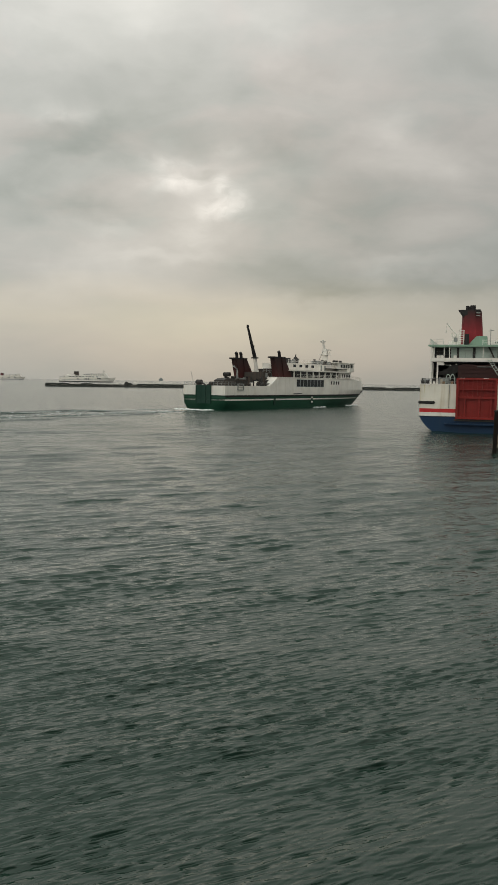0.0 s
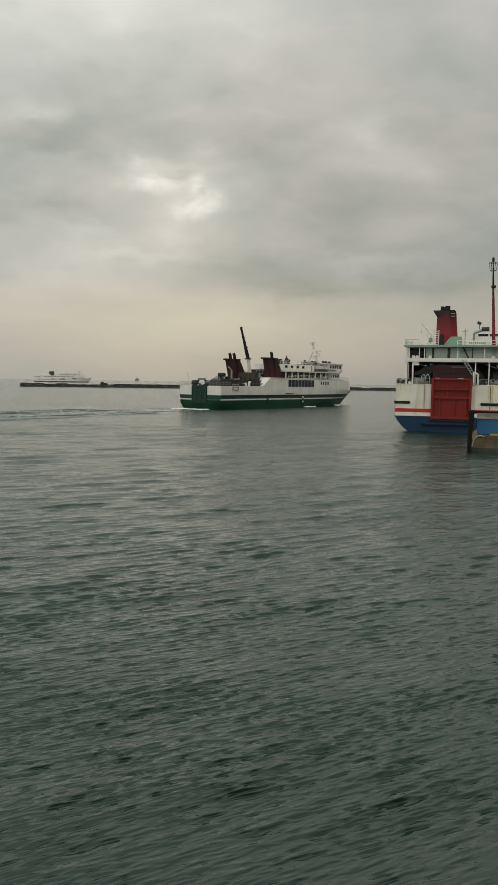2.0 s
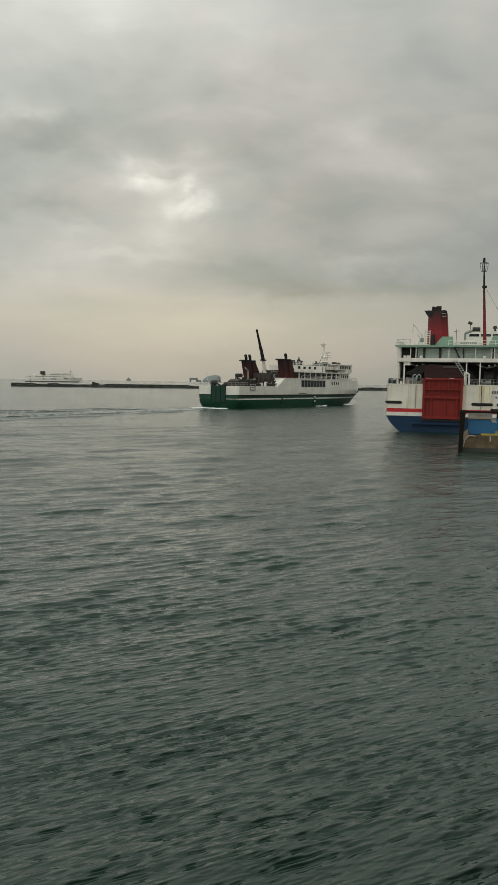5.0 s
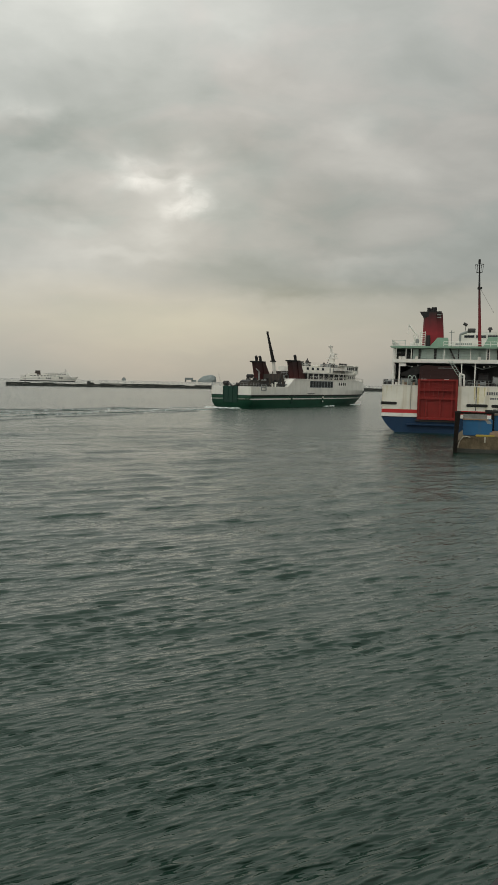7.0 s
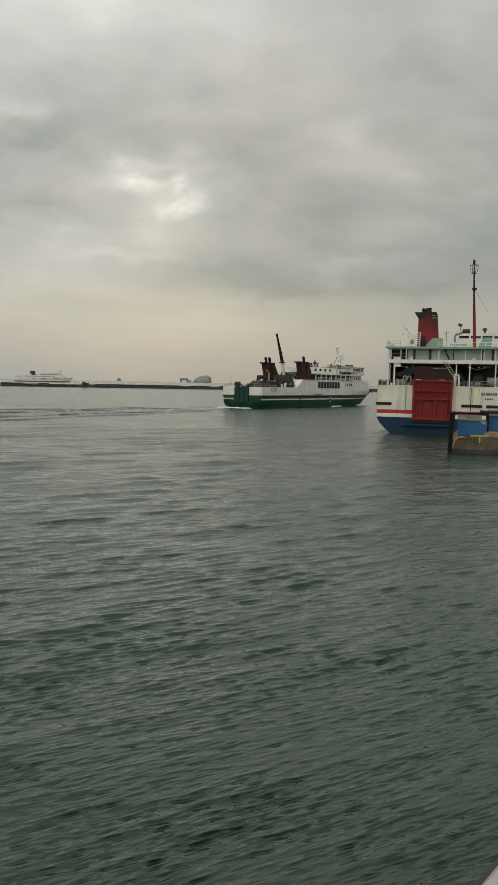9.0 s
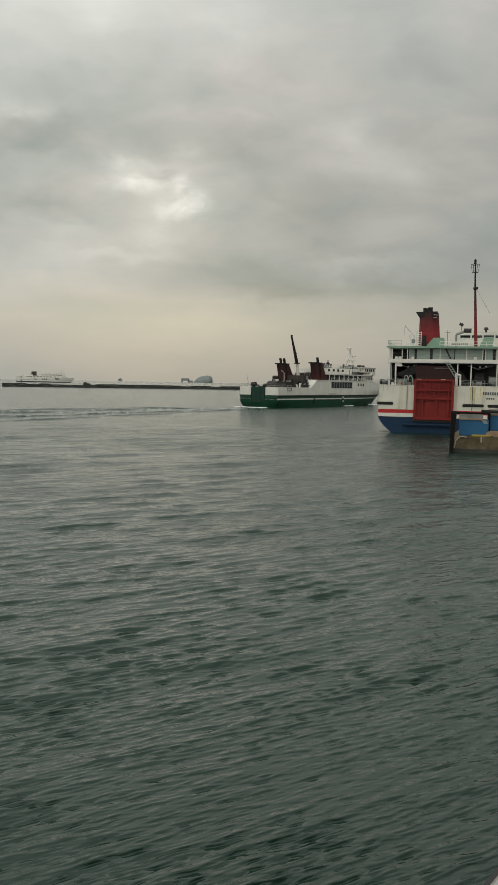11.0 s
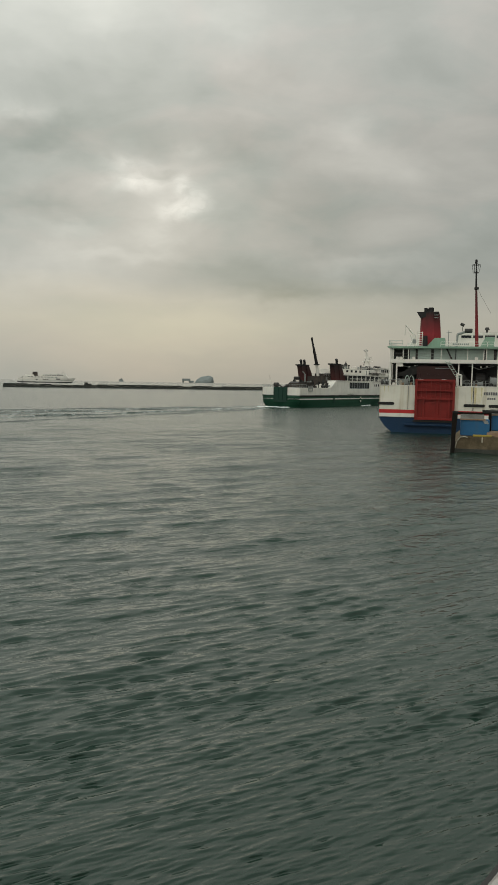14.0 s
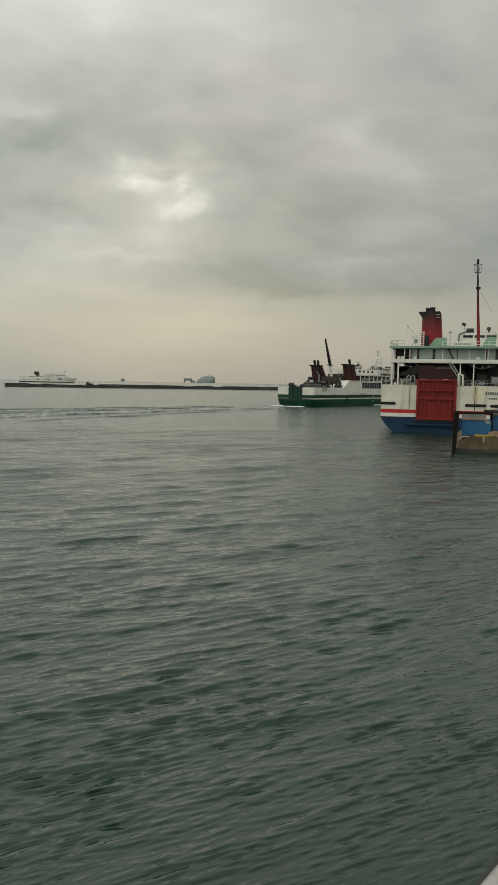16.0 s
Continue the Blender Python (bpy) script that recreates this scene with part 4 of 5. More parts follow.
    part("hoist_arm", prism(B(), [(0.1, 8.0), (0.5, 8.55), (1.5, 8.9), (2.3, 9.5), (3.3, 9.7), (3.3, 8.6), (2.2, 8.15), (1.0, 8.2)], "y", 0.9, 1.5), RUBBER, s, "dark hoisting arm beside the ramp")
    part("hoist_arm", prism(B(), [(9.0, 9.4), (9.6, 9.0), (10.2, 8.2), (10.7, 7.5), (10.2, 7.4), (9.5, 8.2), (9.0, 8.6)], "y", 0.9, 1.5), RUBBER, s, "dark hoisting arm beside the ramp")
    part("flap_bar", tube(B(), (5.9, 0.6, 9.35), (7.9, 0.6, 9.35), 0.05), GREY, flap)
    part("ramp_sill", box(B(), 3.0, 9.0, -0.35, 0.05, 1.62, 1.90, 0.05), DARK, s)
    part("stern_ledge", box(B(), 1.75, 9.2, -0.65, 0.05, 1.08, 1.30, 0.06), BLUE, s)
    # name and port, unreadable: bars
    for z, h, x0, n, w in ((5.85, 0.42, 12.7, 7, 0.22), (5.15, 0.26, 13.2, 4, 0.2)):
        for i in range(n):
            x = x0 + i * (w + 0.09)
            part("letter", box(B(), x, x + w, -0.03, 0.01, z - h / 2, z + h / 2), LETTER, s)
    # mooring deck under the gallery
    # back wall coloured black to deepen the shade of the recess
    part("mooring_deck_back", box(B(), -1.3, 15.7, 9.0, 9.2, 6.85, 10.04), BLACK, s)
    # black plate added below the white deck, standing in for the shade there
    part("under_deck_shade", box(B(), -0.35, 14.9, 0.7, 8.95, 9.94, 10.045), BLACK, s, "black plate painted as shade under the gallery deck")
    part("gallery_deck", box(B(), -0.6, 15.0, 0.3, 40.0, 10.05, 10.6, 0.05), WHITE, s, "white edge of the gallery deck")
    part("corner_post", box(B(), -0.60, -0.32, 0.35, 0.65, 6.85, 12.2, 0.05), WHITE, s)
    part("corner_post", box(B(), 0.35, 0.55, 0.4, 0.7, 6.85, 10.05), WHITE, s)
    part("side_screen", box(B(), -0.55, -0.4, 4.0, 40.0, 6.85, 12.2), WHITE, s)
    for x in (9.15, 11.0, 14.5):
        part("stanchion", box(B(), x - 0.08, x + 0.08, 0.5, 0.66, 6.85, 10.05), WHITE, s)
    part("gallery_bracket", box(B(), 0.5, 1.3, 0.5, 0.6, 9.55, 10.05), WHITE, s)
    lad = part("ladder", tube(tube(B(), (7.3, 0.25, 10.4), (8.9, -0.1, 8.0), 0.04), (7.75, 0.25, 10.4), (9.35, -0.1, 8.0), 0.04), PANEL, s)
    for i in range(7):
        f = (i + 0.5) / 7
        part("rung", tube(B(), (7.3 + 1.6 * f, 0.25 - 0.35 * f, 10.4 - 2.4 * f), (7.75 + 1.6 * f, 0.25 - 0.35 * f, 10.4 - 2.4 * f), 0.03, n=5), PANEL, lad)
    part("fairlead_frame", tube(tube(tube(B(), (8.95, 0.0, 6.85), (8.95, 0.0, 8.6), 0.13), (9.55, 0.0, 6.85), (9.55, 0.0, 8.4), 0.13), (8.95, 0, 8.55), (9.55, 0, 8.4), 0.13), WHITE, s)
    rnd = random.Random(5)
    for x, w, h in ((-1.0, 0.9, 0.7), (1.4, 1.1, 1.0), (10.0, 0.9, 0.8), (11.9, 1.0, 0.7), (14.2, 1.1, 1.4), (15.3, 0.8, 0.8)):
        bm = tube(B(), (x - w / 2, 1.6, 6.88 + h * 0.5), (x + w / 2, 1.6, 6.88 + h * 0.5), h * 0.42, n=14)
        box(bm, x - w * 0.65, x - w * 0.5, 1.1, 2.1, 6.85, 6.88 + h)
        box(bm, x + w * 0.5, x + w * 0.65, 1.1, 2.1, 6.85, 6.88 + h)
        part("winch", bm, DARK if rnd.random() < 0.6 else GREY, s)
    for x in (-1.6, -0.9, 2.4, 9.9, 10.6, 12.8, 13.5):
        part("bollard", tube(tube(B(), (x, 0.5, 6.85), (x, 0.5, 7.3), 0.2, n=10), (x, 0.5, 7.3), (x, 0.5, 7.38), 0.27, n=10), DARK, s)
    for x in (2.0, 2.6):
        bm = B()
        pts = [(x + 0.3 * math.cos(a), 0.35, 7.5 + 0.75 * math.sin(a)) for a in (math.pi * i / 8 for i in range(9))]
        for p, q in zip(pts, pts[1:]):
            tube(bm, p, q, 0.06, n=6)
        tube(bm, pts[0], (pts[0][0], 0.35, 6.85), 0.06, n=6), tube(bm, pts[-1], (pts[-1][0], 0.35, 6.85), 0.06, n=6)
        part("hoop_rail", bm, PANEL, s)
    part("deck_locker", box(B(), 0.6, 1.9, 3.0, 4.2, 6.85, 7.9, 0.08), SOOTY, s)
    part("deck_locker", box(B(), 13.4, 15.6, 2.2, 3.6, 6.85, 8.3, 0.08), SOOTY, s)
    part("gear_box", box(B(), 1.0, 3.0, 5.0, 7.0, 6.85, 9.0, 0.1), DARK, s)
    part("cable_drum", tube(B(), (11.6, 3.5, 7.9), (12.9, 3.5, 7.9), 0.9, n=16), DARK, s)
    for n in range(46):
        x = rnd.uniform(-1.7, 3.0) if n % 3 == 0 else rnd.uniform(9.6, 16.0)
        y, w, h = rnd.uniform(0.3, 4.0), rnd.uniform(0.08, 0.3), rnd.uniform(0.2, 1.0)
        part("deck_gear", box(B(), x - w, x + w, y, y + 2 * w, 6.85, 6.9 + h, 0.03), rnd.choice((DARK, DARK, SOOTY, BROWN, WHITE, ROPE)), s)
    for x0, x1 in ((-1.75, 3.1), (9.7, 16.0)):
        railing(s, [(x0, 0.1, 6.88), (x1, 0.1, 6.88)], 0.75, 2, 1.1, 0.025, GREY)
    for x, z in ((1.3, 9.6), (2.2, 9.45), (3.0, 9.6), (12.2, 9.5), (13.0, 9.6)):
        part("deck_head_lamp", box(B(), x - 0.12, x + 0.12, 1.2, 1.4, z, z + 0.2, 0.03), WHITE, s)
    for x0, z0, x1, z1 in ((0.6, 9.9, 2.8, 9.3), (2.8, 9.3, 3.4, 9.9), (10.5, 9.8, 12.0, 9.3), (12.0, 9.3, 14.0, 9.8)):
        part("pipe", tube(B(), (x0, 2.0, z0), (x1, 2.0, z1), 0.09, n=6), GREY, s)
    # gallery: panelled house set back behind posts
    part("gallery_house", box(B(), 2.2, 15.0, 1.7, 40.0, 10.6, 12.17), PANEL, s, "grey-green panelled deck house")
    for i, x in enumerate((3.5, 5.7, 7.2, 8.9, 10.5, 11.4)):
        part("panel", box(B(), x, x + 1.25, 1.62, 1.7, 10.75, 12.05, 0.02), PANEL, s)
    for x, w in ((3.0, 0.32), (5.2, 0.38), (8.6, 0.12), (12.5, 0.3), (13.9, 0.38)):
        part("doorway", box(B(), x, x + w, 1.58, 1.64, 10.62, 12.1), DARK, s)
    for x in (-0.1, 1.3, 2.05, 6.65, 10.3, 12.5, 12.85, 14.4):
        part("gallery_post", box(B(), x - 0.06, x + 0.06, 0.45, 0.57, 10.6, 12.2), WHITE, s)
    railing(s, [(0.0, 0.45, 10.6), (14.9, 0.45, 10.6)], 0.85, 2, 2.1, 0.012, GREY)
    part("gallery_back", box(B(), -0.4, 2.2, 4.6, 4.8, 10.6, 12.2), DARK, s)
    for x in (0.25, 0.75, 2.6, 11.3):
        part("lifejacket_box", box(B(), x, x + 0.42, 0.7, 1.2, 10.6, 10.98, 0.04), WHITE, s)
    part("gallery_stair", prism(B(), [(8.0, 10.7), (8.25, 10.7), (7.5, 12.2), (7.25, 12.2)], "y", 1.1, 1.8), DARK, s)
    part("roof", prism(B(), [(-0.95, 12.30), (-0.75, 12.18), (15.15, 12.18), (15.35, 12.30), (15.35, 12.46), (-0.95, 12.46)], "y", 0.2, 42.0), MINT, s, "pale green upper deck edge")
    # upper deck: funnel on a green casing, davit, mast, bridge
    railing(s, [(-0.7, 0.35, 12.46), (1.2, 0.35, 12.46)], 0.8, 2, 0.9, 0.028, PANEL)
    railing(s, [(6.5, 3.0, 12.46), (14.9, 3.0, 12.46)], 0.8, 2, 0.9, 0.035)
    railing(s, [(-0.7, 0.35, 12.46), (-0.7, 24.0, 12.46)], 0.8, 2, 2.0, 0.028, PANEL)
    board = part("rail_board", box(B(), 8.0, 10.5, 2.90, 2.94, 12.66, 13.16), WHITE, s, "white board with dark lettering on the rail")
    for i in range(9):
        part("letter", box(B(), 8.15 + i * 0.26, 8.33 + i * 0.26, 2.87, 2.90, 12.78, 13.04), GREY, board)
    part("funnel_casing", prism(B(), [(4.15, 12.46), (7.0, 12.46), (7.0, 14.0), (5.5, 14.0)], "y", 5.8, 12.0), MINT, s, "pale green funnel casing")
    fy = 8.0
    def funnel_ring(z):
        f = (z - 12.46) / 5.5
        x0, x1 = 3.2 + 0.1 * f, 6.45 - 0.45 * f
        return [(x0 + 0.25, fy - 1.2), (x1 - 0.9, fy - 1.5), (x1, fy - 0.6), (x1, fy + 3.6), (x0, fy + 3.4), (x0, fy - 0.7)]
    bm = prism(B(), funnel_ring(12.46), "z", 12.46, 17.9, funnel_ring(17.9))
    fun = part("funnel", bm, SOOT_RED, s, "red funnel with a black flared top")
    part("funnel_lip", prism(B(), [(3.35, 17.0), (5.9, 17.75), (5.9, 18.0), (2.7, 17.95)], "y", fy - 1.3, fy + 3.4), BLACK, fun)
    for x, r, h in ((3.95, 0.24, 18.7), (4.75, 0.40, 18.75), (4.3, 0.22, 18.6)):
        part("exhaust_pipe", tube(B(), (x, fy + 0.5, 17.8), (x, fy + 0.5, h), r, n=12), BLACK, fun)
    for z in (17.0, 17.4):
        part("funnel_grille", box(B(), 5.3, 5.9, fy - 1.6, fy - 1.4, z, z + 0.12), GREY, fun)
    bm = B()
    for x in (3.0, 3.7):
        tube(bm, (x, 5.6, 12.46), (x, 5.6, 14.9), 0.07, n=6)
    for i in range(7):
        tube(bm, (3.0, 5.6, 12.8 + i * 0.33), (3.7, 5.6, 12.8 + i * 0.33), 0.05, n=5)
    part("funnel_ladder", bm, WHITE, s)
    part("vent_cowl", tube(B(), (4.15, 5.4, 12.46), (4.15, 5.4, 14.3), 0.38, 0.3, n=10), BLACK, s)
    bm = tube(B(), (2.9, 3.0, 12.46), (2.1, 3.0, 14.2), 0.14, n=8)
    tube(bm, (2.7, 3.0, 14.1), (1.4, 3.0, 15.7), 0.10, n=8)
    tube(bm, (1.4, 3.0, 15.7), (1.3, 3.0, 14.5), 0.05, n=6)
    tube(bm, (1.3, 3.0, 14.5), (1.3, 3.0, 14.35), 0.14, n=6)
    tube(bm, (2.0, 3.0, 12.46), (2.75, 3.0, 14.1), 0.12, n=8)
    tube(bm, (2.75, 3.0, 12.46), (2.75, 3.0, 14.2), 0.10, n=8)
    part("davit", bm, WHITE, s, "small white boat davit")
    part("signal_post", tube(tube(B(), (7.5, 6.0, 12.46), (7.5, 6.0, 15.1), 0.05, n=6), (7.15, 6.0, 14.75), (7.95, 6.0, 14.85), 0.05, n=6), GREY, s)
    part("davit_winch", box(B(), 2.45, 2.95, 2.8, 3.3, 13.0, 13.6, 0.06), GREY, s)
    mast = part("mast", tube(B(), (11.72, 10.0, 12.46), (11.25, 10.0, 22.0), 0.28, 0.15, n=14), SOOT_MAST, s, "tall slim mast, red below and black above")
    part("mast_top", tube(B(), (11.25, 10.0, 22.0), (11.13, 10.0, 25.5), 0.15, 0.08, n=12), BLACK, mast)
    bm = B()
    for z, r in ((24.1, 0.42), (25.3, 0.62)):
        ring = [(11.15 + r * math.cos(a), 10 + r * math.sin(a), z) for a in (2 * math.pi * i / 10 for i in range(11))]
        for p, q in zip(ring, ring[1:]):
            tube(bm, p, q, 0.035, n=5)
    for a in (2 * math.pi * i / 6 for i in range(6)):
        tube(bm, (11.15 + 0.42 * math.cos(a), 10 + 0.42 * math.sin(a), 24.1), (11.15 + 0.62 * math.cos(a), 10 + 0.62 * math.sin(a), 25.3), 0.03, n=5)
    part("lookout_basket", bm, BLACK, mast)
    part("mast_lamp", box(B(), 10.95, 11.3, 9.8, 10.2, 25.4, 26.1, 0.05), BLACK, mast)
    part("mast_collar", tube(B(), (11.33, 10, 21.6), (11.32, 10, 21.9), 0.36, n=10), BLACK, mast)
    part("stay", tube(B(), (11.35, 10.0, 21.8), (13.6, 12.0, 18.2), 0.02, n=4), DARK, mast)
    part("mast_house", prism(B(), [(11.9, 12.46), (14.2, 12.46), (14.2, 14.3), (12.9, 14.3)], "y", 8.5, 13.0), MINT, s, "pale green mast house")
    # bridge, far forward
    part("bridge_house", box(B(), -1.0, 17.8, 44.0, 60.0, 6.8, 15.4, 0.1), WHITE, s)
    part("wheelhouse", prism(B(), [(8.2, 15.4), (18.4, 15.4), (18.4, 17.4), (9.2, 17.4), (8.5, 16.9)], "y", 44.5, 56.0), WHITE, s, "white wheelhouse with a strip of windows")
    pane_row(s, "window", 4, 9.3, 18.1, 16.35, 16.85, lambda a, z, o: (a, 44.5 - o, z), WHITE, GLASS, 0.3)
    part("bridge_vent", tube(tube(B(), (14.3, 46, 17.4), (14.3, 46, 18.0), 0.2, n=10), (14.3, 46, 18.0), (14.3, 46, 18.5), 0.5, 0.3, n=10), DARK, s)
    part("gooseneck_vent", tube(tube(B(), (8.6, 38.0, 12.46), (8.7, 38.0, 16.6), 0.2, n=8), (8.7, 38.0, 16.6), (10.6, 38.0, 17.3), 0.25, n=8), GREY, s)
    part("vent_hood", tube(B(), (10.0, 38.0, 17.3), (11.4, 38.0, 17.3), 0.42, n=10), DARK, s)
    part("searchlight", tube(B(), (9.2, 38.0, 18.6), (9.9, 38.0, 18.3), 0.28, n=10), DARK, s)
    part("searchlight_arm", tube(B(), (9.6, 38.0, 17.3), (9.6, 38.0, 18.4), 0.05, n=5), DARK, s)
    return s


red_ferry()


# ---------------------------------------------------------------- quay beside the moored ferry
def make_quay():
    m = pose(20.95, 78.6, 0, 0, 0, -15)
    q = empty("quay", "weathered concrete quay end with a yellow kerb", "quay", m)
    face = [(0.25, -1.5), (0.0, 0.5), (0.15, 1.2), (0.75, 1.72), (40.0, 1.72), (40.0, -1.5)]
    bm = prism(B(), face, "y", 0.0, 14.0)
    bmesh.ops.bevel(bm, geom=[e for e in bm.edges if abs(e.verts[0].co.y - e.verts[1].co.y) < 0.01], offset=0.08, segments=2, affect="EDGES")
    part("quay_wall", bm, CONCRETE, q)
    part("wet_band", prism(B(), [(0.18, -1.5), (-0.03, 0.42), (40.0, 0.42), (40.0, -1.5)], "y", -0.04, 13.9), CONCRETE_WET, q, "dark wet band at the water")
    part("kerb", box(B(), 1.8, 3.7, 0.0, 0.35, 1.70, 1.90, 0.06), YELLOW, q, "worn yellow kerb")
    part("kerb", box(B(), 3.9, 18.0, 0.0, 0.35, 1.70, 1.86, 0.06), BROWN, q, "bare brown kerb")
    part("quay_step", box(B(), 3.2, 40.0, 0.55, 13.0, 1.74, 2.15, 0.05), BROWN, q, "brown raised slab")
    part("mooring_ring", tube(B(), (2.75, -0.08, 1.1), (2.75, -0.08, 1.7), 0.07, n=6), ROPE, q)
    rope = B()
    pts = [(0.1, -0.05, 0.5), (0.25, -0.1, 1.2), (0.6, -0.1, 1.62), (1.0, -0.08, 1.68), (1.3, -0.08, 1.6)]
    for p, r in zip(pts, pts[1:]):
        tube(rope, p, r, 0.06, n=6)
    part("rope", rope, ROPE, q)
    # tarred fender pile at the corner
    p = empty("fender_pile", "dark tarred timber fender pile at the quay corner", "pile", m)
    bm = prism(B(), [(-0.38, -1.5), (0.02, -1.5), (0.10, 2.0), (0.26, 4.15), (-0.30, 4.15)], "y", -0.55, 0.0)
    bmesh.ops.bevel(bm, geom=list(bm.edges), offset=0.05, segments=1, affect="EDGES")
    part("pile", bm, TIMBER, p)
    part("pile_cap", box(B(), -0.34, 0.32, -0.6, 0.05, 4.1, 4.28, 0.04), RUBBER, p)
    part("cap_beam", box(B(), 0.2, 3.4, 0.9, 1.15, 3.95, 4.16, 0.04), TIMBER, p)
    # blue steel boxes with grey sloping lids
    def crate(x0, x1, y0, y1, z0, z1, lid, label):
        c = empty("fender_box", label, "steel box", m, "blue boxes on the quay")
        part("box_body", box(B(), x0, x1, y0, y1, z0, z1, 0.06), BLUE_BOX, c)
        part("lid", prism(B(), [(y0 - 0.05, z1), (y0 + 0.9, z1 + lid), (y1 + 0.05, z1 + lid), (y1 + 0.05, z1)], "x", x0 - 0.02, x1 - 0.55), CONCRETE_PALE, c, "grey sloping lid")
        part("ledge", box(B(), x0 - 0.05, x1 - 0.4, y0 - 0.12, y0 - 0.02, z1 - 0.06, z1 + 0.08), BROWN, c)
        part("plate", prism(B(), [(x1 - 0.75, z1 - 0.03), (x1 - 0.25, z1 - 0.06), (x1 - 0.06, z1 - 0.42), (x1 - 0.5, z1 - 0.40)], "y", y0 - 0.06, y0 - 0.01), GREY, c, "pale blue-grey patch plate")
    crate(0.55, 3.45, 0.62, 3.0, 1.75, 3.42, 0.52, "blue steel box with a grey sloping lid on the quay")
    crate(3.7, 7.4, 3.6, 6.0, 2.16, 3.85, 0.55, "blue steel box standing behind another on the quay")
    t = empty("tyre_fender", "black rubber tyre fender lying on the quay", "tyre", m)
    bm = B()
    tube(bm, (2.75, 3.1, 4.22), (4.6, 3.1, 4.18), 0.17, n=10)
    part("tyre", bm, RUBBER, t)
    part("tyre_stand", box(B(), 3.4, 3.7, 3.0, 3.3, 2.1, 4.1), TIMBER, t)


make_quay()


# ---------------------------------------------------------------- breakwater across the harbour mouth
def make_breakwater():
    a, b = Vector((-197, 605, 0)), Vector((420, 906, 0))
    d = (b - a).normalized()
    turn = math.degrees(math.atan2(d.y, d.x))
    w = empty("breakwater", "long dark concrete breakwater, low over the sea", "breakwater", pose(a.x, a.y, 0, 0, 0, turn))
    length = (b - a).length
    rnd = random.Random(2)
    n = int(length / 9.5)
    first = None
    for i in range(n):
        m = Matrix.Translation((i * 9.5, rnd.uniform(-0.15, 0.15), rnd.uniform(-0.12, 0.08)))
        if first is None:
            bm = prism(B(), [(-1.0, -1.5), (6.5, -1.5), (6.2, 2.3), (-0.2, 2.3), (-0.35, 1.0), (-1.0, 0.8)], "x", 0.0, 9.35)
            first = part("block", bm, CONCRETE_FAR, w)
            first.matrix_basis = m
        else:
            again("block", first, w, m)
    first = None
    for i in range(n):
        if rnd.random() < 0.18:
            continue
        m = Matrix.Translation((i * 9.5, 0, rnd.uniform(-0.1, 0.1)))
        if first is None:
            first = part("parapet", box(B(), 0.1, 9.2, 3.0, 4.2, 2.25, 3.0, 0.08), CONCRETE_FAR, w)
            first.matrix_basis = m
        else:
            again("parapet", first, w, m)
    first = None
    for i in range(90):
        m = Matrix.Translation((rnd.uniform(0, length), -1.5 + rnd.uniform(-0.8, 0.6), rnd.uniform(-0.3, 0.5))) @ Euler((rnd.random() * 6, rnd.random() * 6, rnd.random() * 6)).to_matrix().to_4x4()
        if first is None:
            bm = B()
            bmesh.ops.create_icosphere(bm, subdivisions=1, radius=1.3)
            for v in bm.verts:
                v.co *= rnd.uniform(0.75, 1.2)
            first = part("rock", bm, ROCK, w)
            first.matrix_basis = m
        else:
            again("rock", first, w, m)
    first = None
    for i in range(n):
        m = Matrix.Translation((i * 9.5 + rnd.uniform(0, 2.5), 0, rnd.uniform(-0.15, 0.15)))
        if first is None:
            first = part("ledge", box(B(), 1.5, 6.0, -0.75, 0.0, 1.35, 1.75), CONCRETE_PALE, w, "pale ledge along the block face")
            first.matrix_basis = m
        else:
            again("ledge", first, w, m)
    for x, lo, hi, wide in ((66, 2.3, 4.6, 1.6), (68.5, 2.3, 3.6, 2.4), (262, 2.3, 4.4, 3.0), (266, 2.3, 3.8, 4.0), (281, 2.3, 3.9, 2.2), (372, 2.3, 4.3, 5.0)):
        part("mound", prism(B(), [(x - wide, lo), (x + wide, lo), (x + wide * 0.6, hi), (x - wide * 0.5, hi)], "y", 1.0, 3.4), ROCK, w)
    part("beacon_post", tube(B(), (14.5, 2, 2.3), (14.5, 2, 6.0), 0.3, 0.2), DARK, w)


make_breakwater()


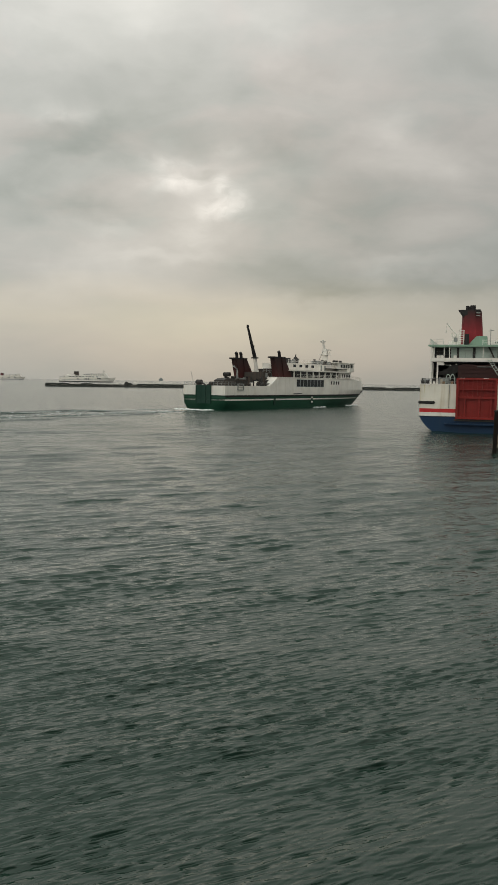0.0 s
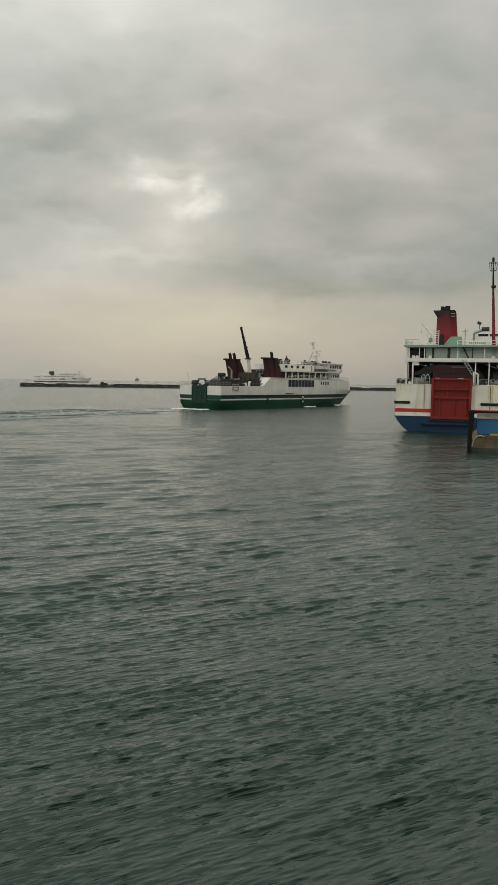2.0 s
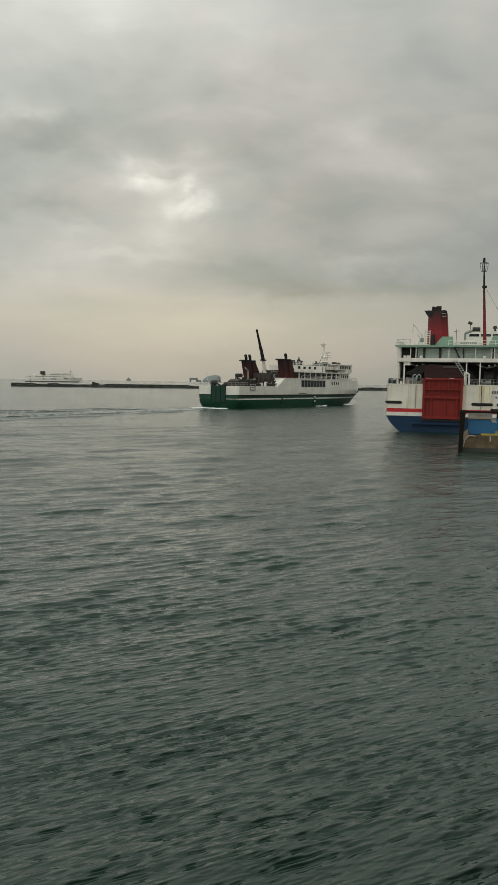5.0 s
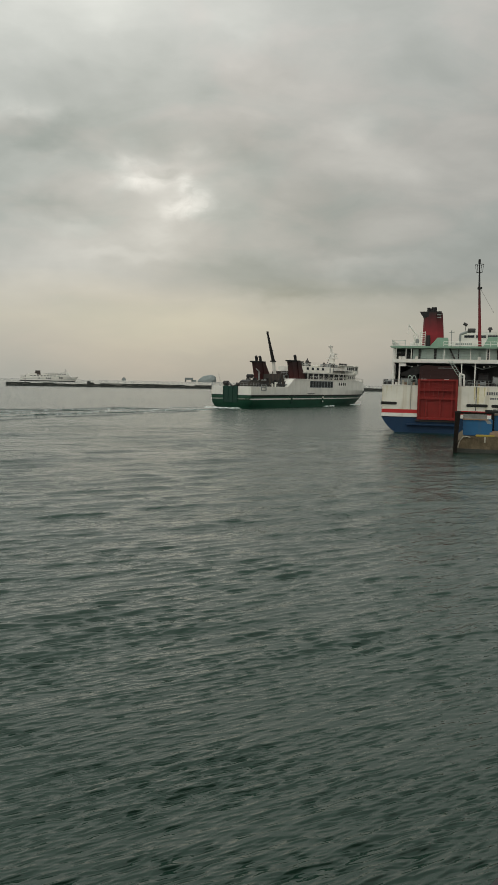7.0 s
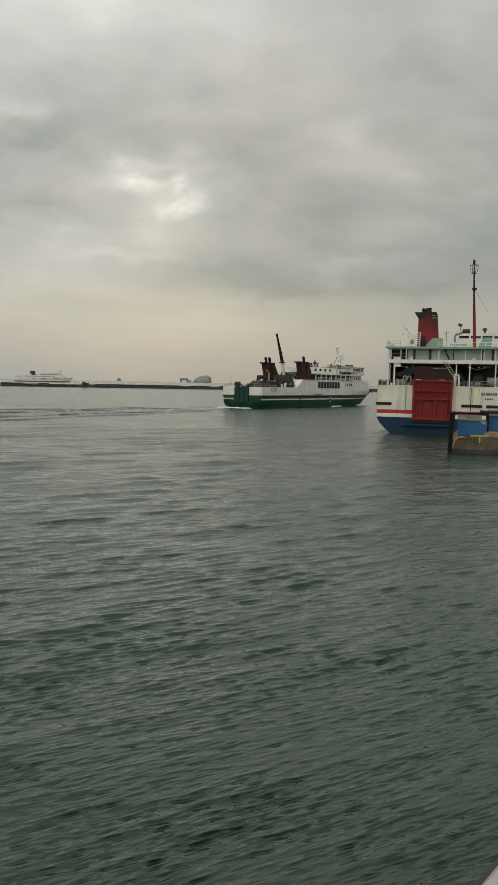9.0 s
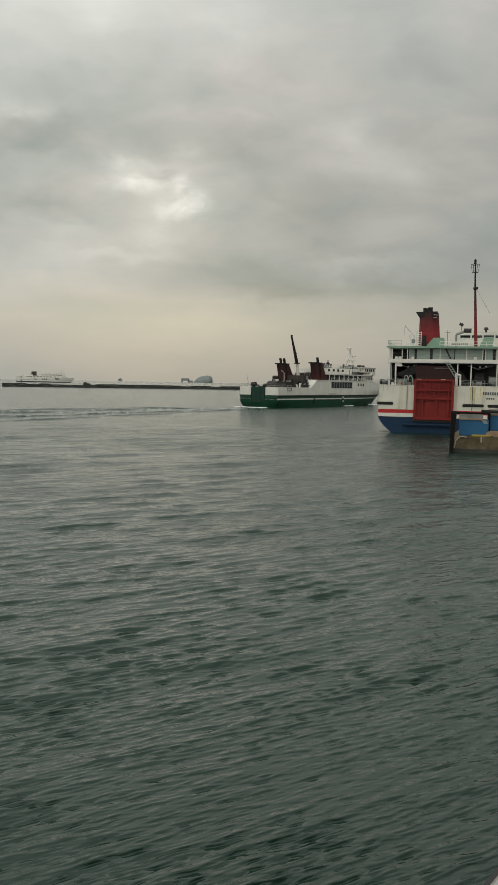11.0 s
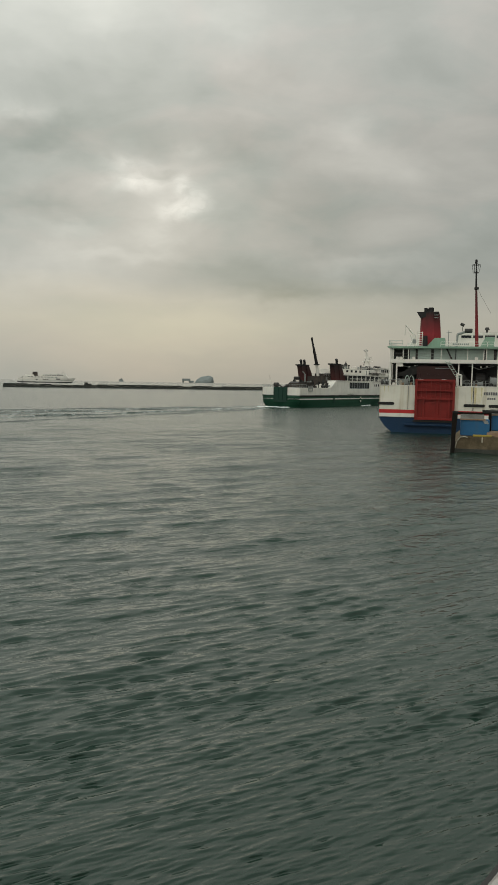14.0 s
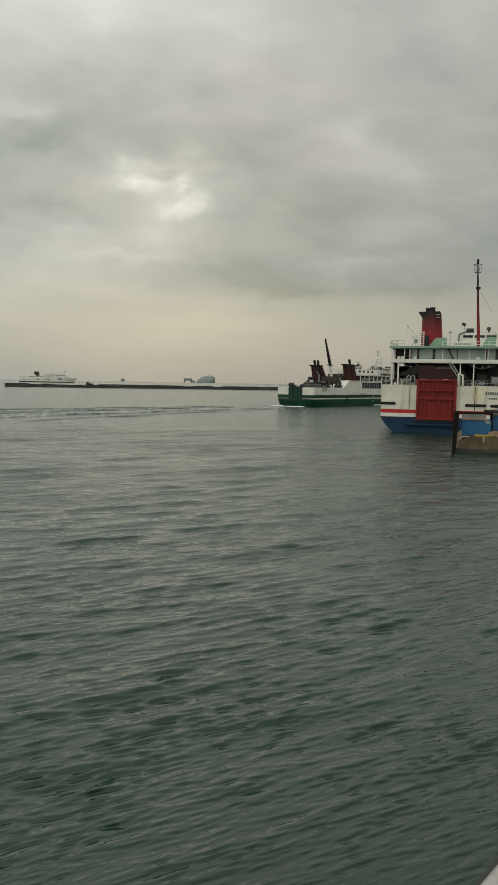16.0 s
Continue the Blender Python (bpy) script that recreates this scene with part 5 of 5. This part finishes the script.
# ---------------------------------------------------------------- ships and land far out
def far_ship(m, label, k):
    """A passenger ferry lying at anchor; about a hundred metres long."""
    s = empty("distant_ferry", label, "ferry", m, "ferries out at sea")
    us = [0, 0.05, 0.3, 0.6, 0.75, 0.85, 0.92, 0.97, 1.0]
    L = 108.0
    hw = lambda u, z: max(0.05, 8.2 * (1 - clip01((u - 0.62) / 0.38) ** 2.1))
    st = lambda z: L - 7 + 0.75 * z
    part("hull", band(B(), us, [-1, 0, 0.8, 1.7], lambda u, v: v, hw, st), BLUE if k else DARK, s, "dark boot top at the waterline")
    part("upper_hull", band(B(), us, [0, 1], lambda u, v: 1.7 + v * (6.4 + 1.2 * clip01((u - 0.85) / 0.15)) if u > 0.04 else 1.7 + v * 4.2, hw, st), WHITE, s)
    part("rubbing_strake", band(B(), us[1:-1], [4.3, 4.7], lambda u, v: v, lambda u, z: hw(u, z) + 0.1, st), GREY, s)
    part("deck_house", prism(B(), [(7, 8.1), (95, 8.1), (92, 12.3), (9, 12.3)], "x", -7.2, 7.2), WHITE, s)
    part("deck_house", prism(B(), [(42, 12.3), (92, 12.3), (90, 15.4), (43, 15.4)], "x", -6.2, 6.2), WHITE, s)
    part("wheelhouse", prism(B(), [(78, 15.4), (90, 15.4), (88, 17.8), (79, 17.8)], "x", -6.0, 6.0), WHITE, s)
    part("aft_house", box(B(), -5.5, 5.5, 14, 30, 12.3, 14.8, 0.1), WHITE, s)
    f = part("funnel", prism(B(), [(26, 12), (37, 12), (36, 19.2), (28, 19.2)], "x", -2.6, 2.6), MAROON if k else SOOTY, s)
    part("funnel_cap", box(B(), -2.7, 2.7, 27.5, 36.4, 19.0, 20.2), BLACK, f)
    part("mast", tube(tube(B(), (0, 84, 17.6), (0, 83.5, 23.5), 0.4, 0.2), (0, 83.6, 20.6), (0, 86.0, 20.8), 0.3), GREY, s)
    for y, h in ((52.0, 1.0), (60.0, 1.4), (68.0, 0.9), (74.0, 1.3)):
        part("roof_gear", box(B(), 2.0, 4.5, y, y + 3.0, 15.3, 15.4 + h, 0.1), GREY, s)
    for y in (1.5, 4.5, 7.5):
        part("deck_post", tube(B(), (7.6, y, 6.6), (7.6, y, 9.6), 0.35), WHITE, s)
    part("deck_awning", box(B(), -7.4, 7.4, 0.5, 9.0, 9.4, 9.9), GREY, s)
    for y in (55.0, 62.0, 70.0):
        part("boat", tube(B(), (6.9, y, 10.4), (6.9, y + 4.5, 10.4), 0.9, n=8), GREY, s)
    part("crane_post", tube(B(), (7.0, 10, 6.4), (7.0, 10, 10.5), 0.5), DARK, s)
    for x in (1, -1):
        pane_row(s, "window", 3, 48.0, 58.0, 4.8, 7.2, lambda a, z, o, x=x: (x * (8.25 + o), a, z), WHITE, GLASS, 1.2)
        pane_row(s, "window", 2, 72.0, 80.0, 5.6, 8.0, lambda a, z, o, x=x: (x * (7.75 + o), a, z), WHITE, GLASS, 1.0)
        pane_row(s, "window", 8, 18.0, 68.0, 9.6, 11.0, lambda a, z, o, x=x: (x * (7.25 + o), a, z), WHITE, GLASS, 2.8)
        pane_row(s, "window", 9, 46.0, 86.0, 13.2, 14.7, lambda a, z, o, x=x: (x * (6.25 + o), a, z), WHITE, GLASS, 1.6)
        pane_row(s, "window", 1, 34.0, 38.0, 4.8, 6.6, lambda a, z, o, x=x: (x * (8.25 + o), a, z), WHITE, GLASS, 0.4)
    return s


far_ship(pose(-447, 1455, 0, 0, 0, -84), "white ferry with a dark hull band lying beyond the breakwater", 0)
far_ship(pose(-985, 2470, 0, 0, 0, -82), "white and blue ferry far out on the horizon", 1)


def make_island():
    i = empty("island", "small wooded island on the horizon, haze put into its pale colour", "island", pose(-267, 4490, 0))
    bm = B()
    rings = []
    for r in range(9):
        f = r / 8
        ring = []
        for j in range(28):
            a = 2 * math.pi * j / 28
            e = 1 + 0.08 * noise.noise((math.cos(a) * 2, math.sin(a) * 2, f * 3))
            grow = math.sqrt(max(0, 1 - f ** 2.4)) * e
            lean = 12 * f
            ring.append(bm.verts.new((-4 + 50 * grow * math.cos(a) * (1.35 if math.cos(a) < 0 else 0.8) + lean, 42 * grow * math.sin(a), 44 * f - 1 + 2 * noise.noise((a, f * 4, 1)))))
        rings.append(ring)
    for p, q in zip(rings, rings[1:]):
        for j in range(28):
            bm.faces.new((p[j], p[(j + 1) % 28], q[(j + 1) % 28], q[j]))
    bm.faces.new(rings[-1])
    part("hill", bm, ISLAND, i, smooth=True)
    h = empty("sea_platform", "small pale platform on legs beside the island", "platform", pose(-388, 4490, 0))
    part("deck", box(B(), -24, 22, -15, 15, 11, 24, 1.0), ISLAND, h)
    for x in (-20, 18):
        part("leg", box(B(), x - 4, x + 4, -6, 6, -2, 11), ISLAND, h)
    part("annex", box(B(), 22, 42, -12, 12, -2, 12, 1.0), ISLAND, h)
    b = empty("sea_beacon", "small pale beacon on the horizon", "beacon", pose(-760, 4420, 0))
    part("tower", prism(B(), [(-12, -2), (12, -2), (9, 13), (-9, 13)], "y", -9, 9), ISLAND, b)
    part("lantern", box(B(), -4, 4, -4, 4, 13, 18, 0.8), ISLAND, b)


make_island()


# ---------------------------------------------------------------- bulwark of the ship from which one looks
def make_own_ship():
    o = empty("own_bulwark", "white-painted rounded bulwark top of the viewing ship, chipped", "bulwark", OWN)
    prof = [(-0.024, -7.5), (-0.024, -0.12), (-0.019, -0.05), (0.006, -0.012), (0.07, 0.0), (0.26, 0.0), (0.30, -0.05), (0.30, -1.05), (0.12, -1.2), (0.12, -7.5)]
    bm = prism(B(), prof, "y", -6.0, 9.0)
    part("bulwark", bm, CHIPPED, o)
    part("cap_edge", prism(B(), [(-0.034, -0.16), (-0.020, -0.16), (-0.017, -0.05), (-0.028, -0.05)], "y", -6.0, 9.0), DARK, o, "dark chipped edge line")
    part("deck", box(B(), 0.30, 9.0, -18.0, 9.0, -1.2, -1.1), MINT, o)
    part("hull_side", box(B(), 0.13, 9.2, -18.0, 9.0, -7.6, -1.21, 0.3), CHIPPED, o)


OWN = pose(0.3434, 1.0960, 6.05, 0, 0, -40)
make_own_ship()


# ---------------------------------------------------------------- what moves
def motions():
    rows = []
    for t in (0.0, 2.0, 4.0, 6.0, 8.0, 10.0, 12.0, 14.0, 16.0):
        mean, now = radians(GREEN_HEAD + GREEN_TURN * t / 2), GREEN_HEAD + GREEN_TURN * t
        x, y = GREEN_AT[0] + GREEN_SPEED * t * math.sin(mean), GREEN_AT[1] + GREEN_SPEED * t * math.cos(mean)
        rows.append((t, pose(x, y, 0, 0, 0, -now)))
    walk(ferry, rows)
    walk(wake, rows)
    # the waves run in towards the viewer and to one side
    walk(water, [(t, pose(0.28 * t, -0.60 * t, 0)) for t in (0.0, 4.0, 8.0, 12.0, 16.0)])


motions()
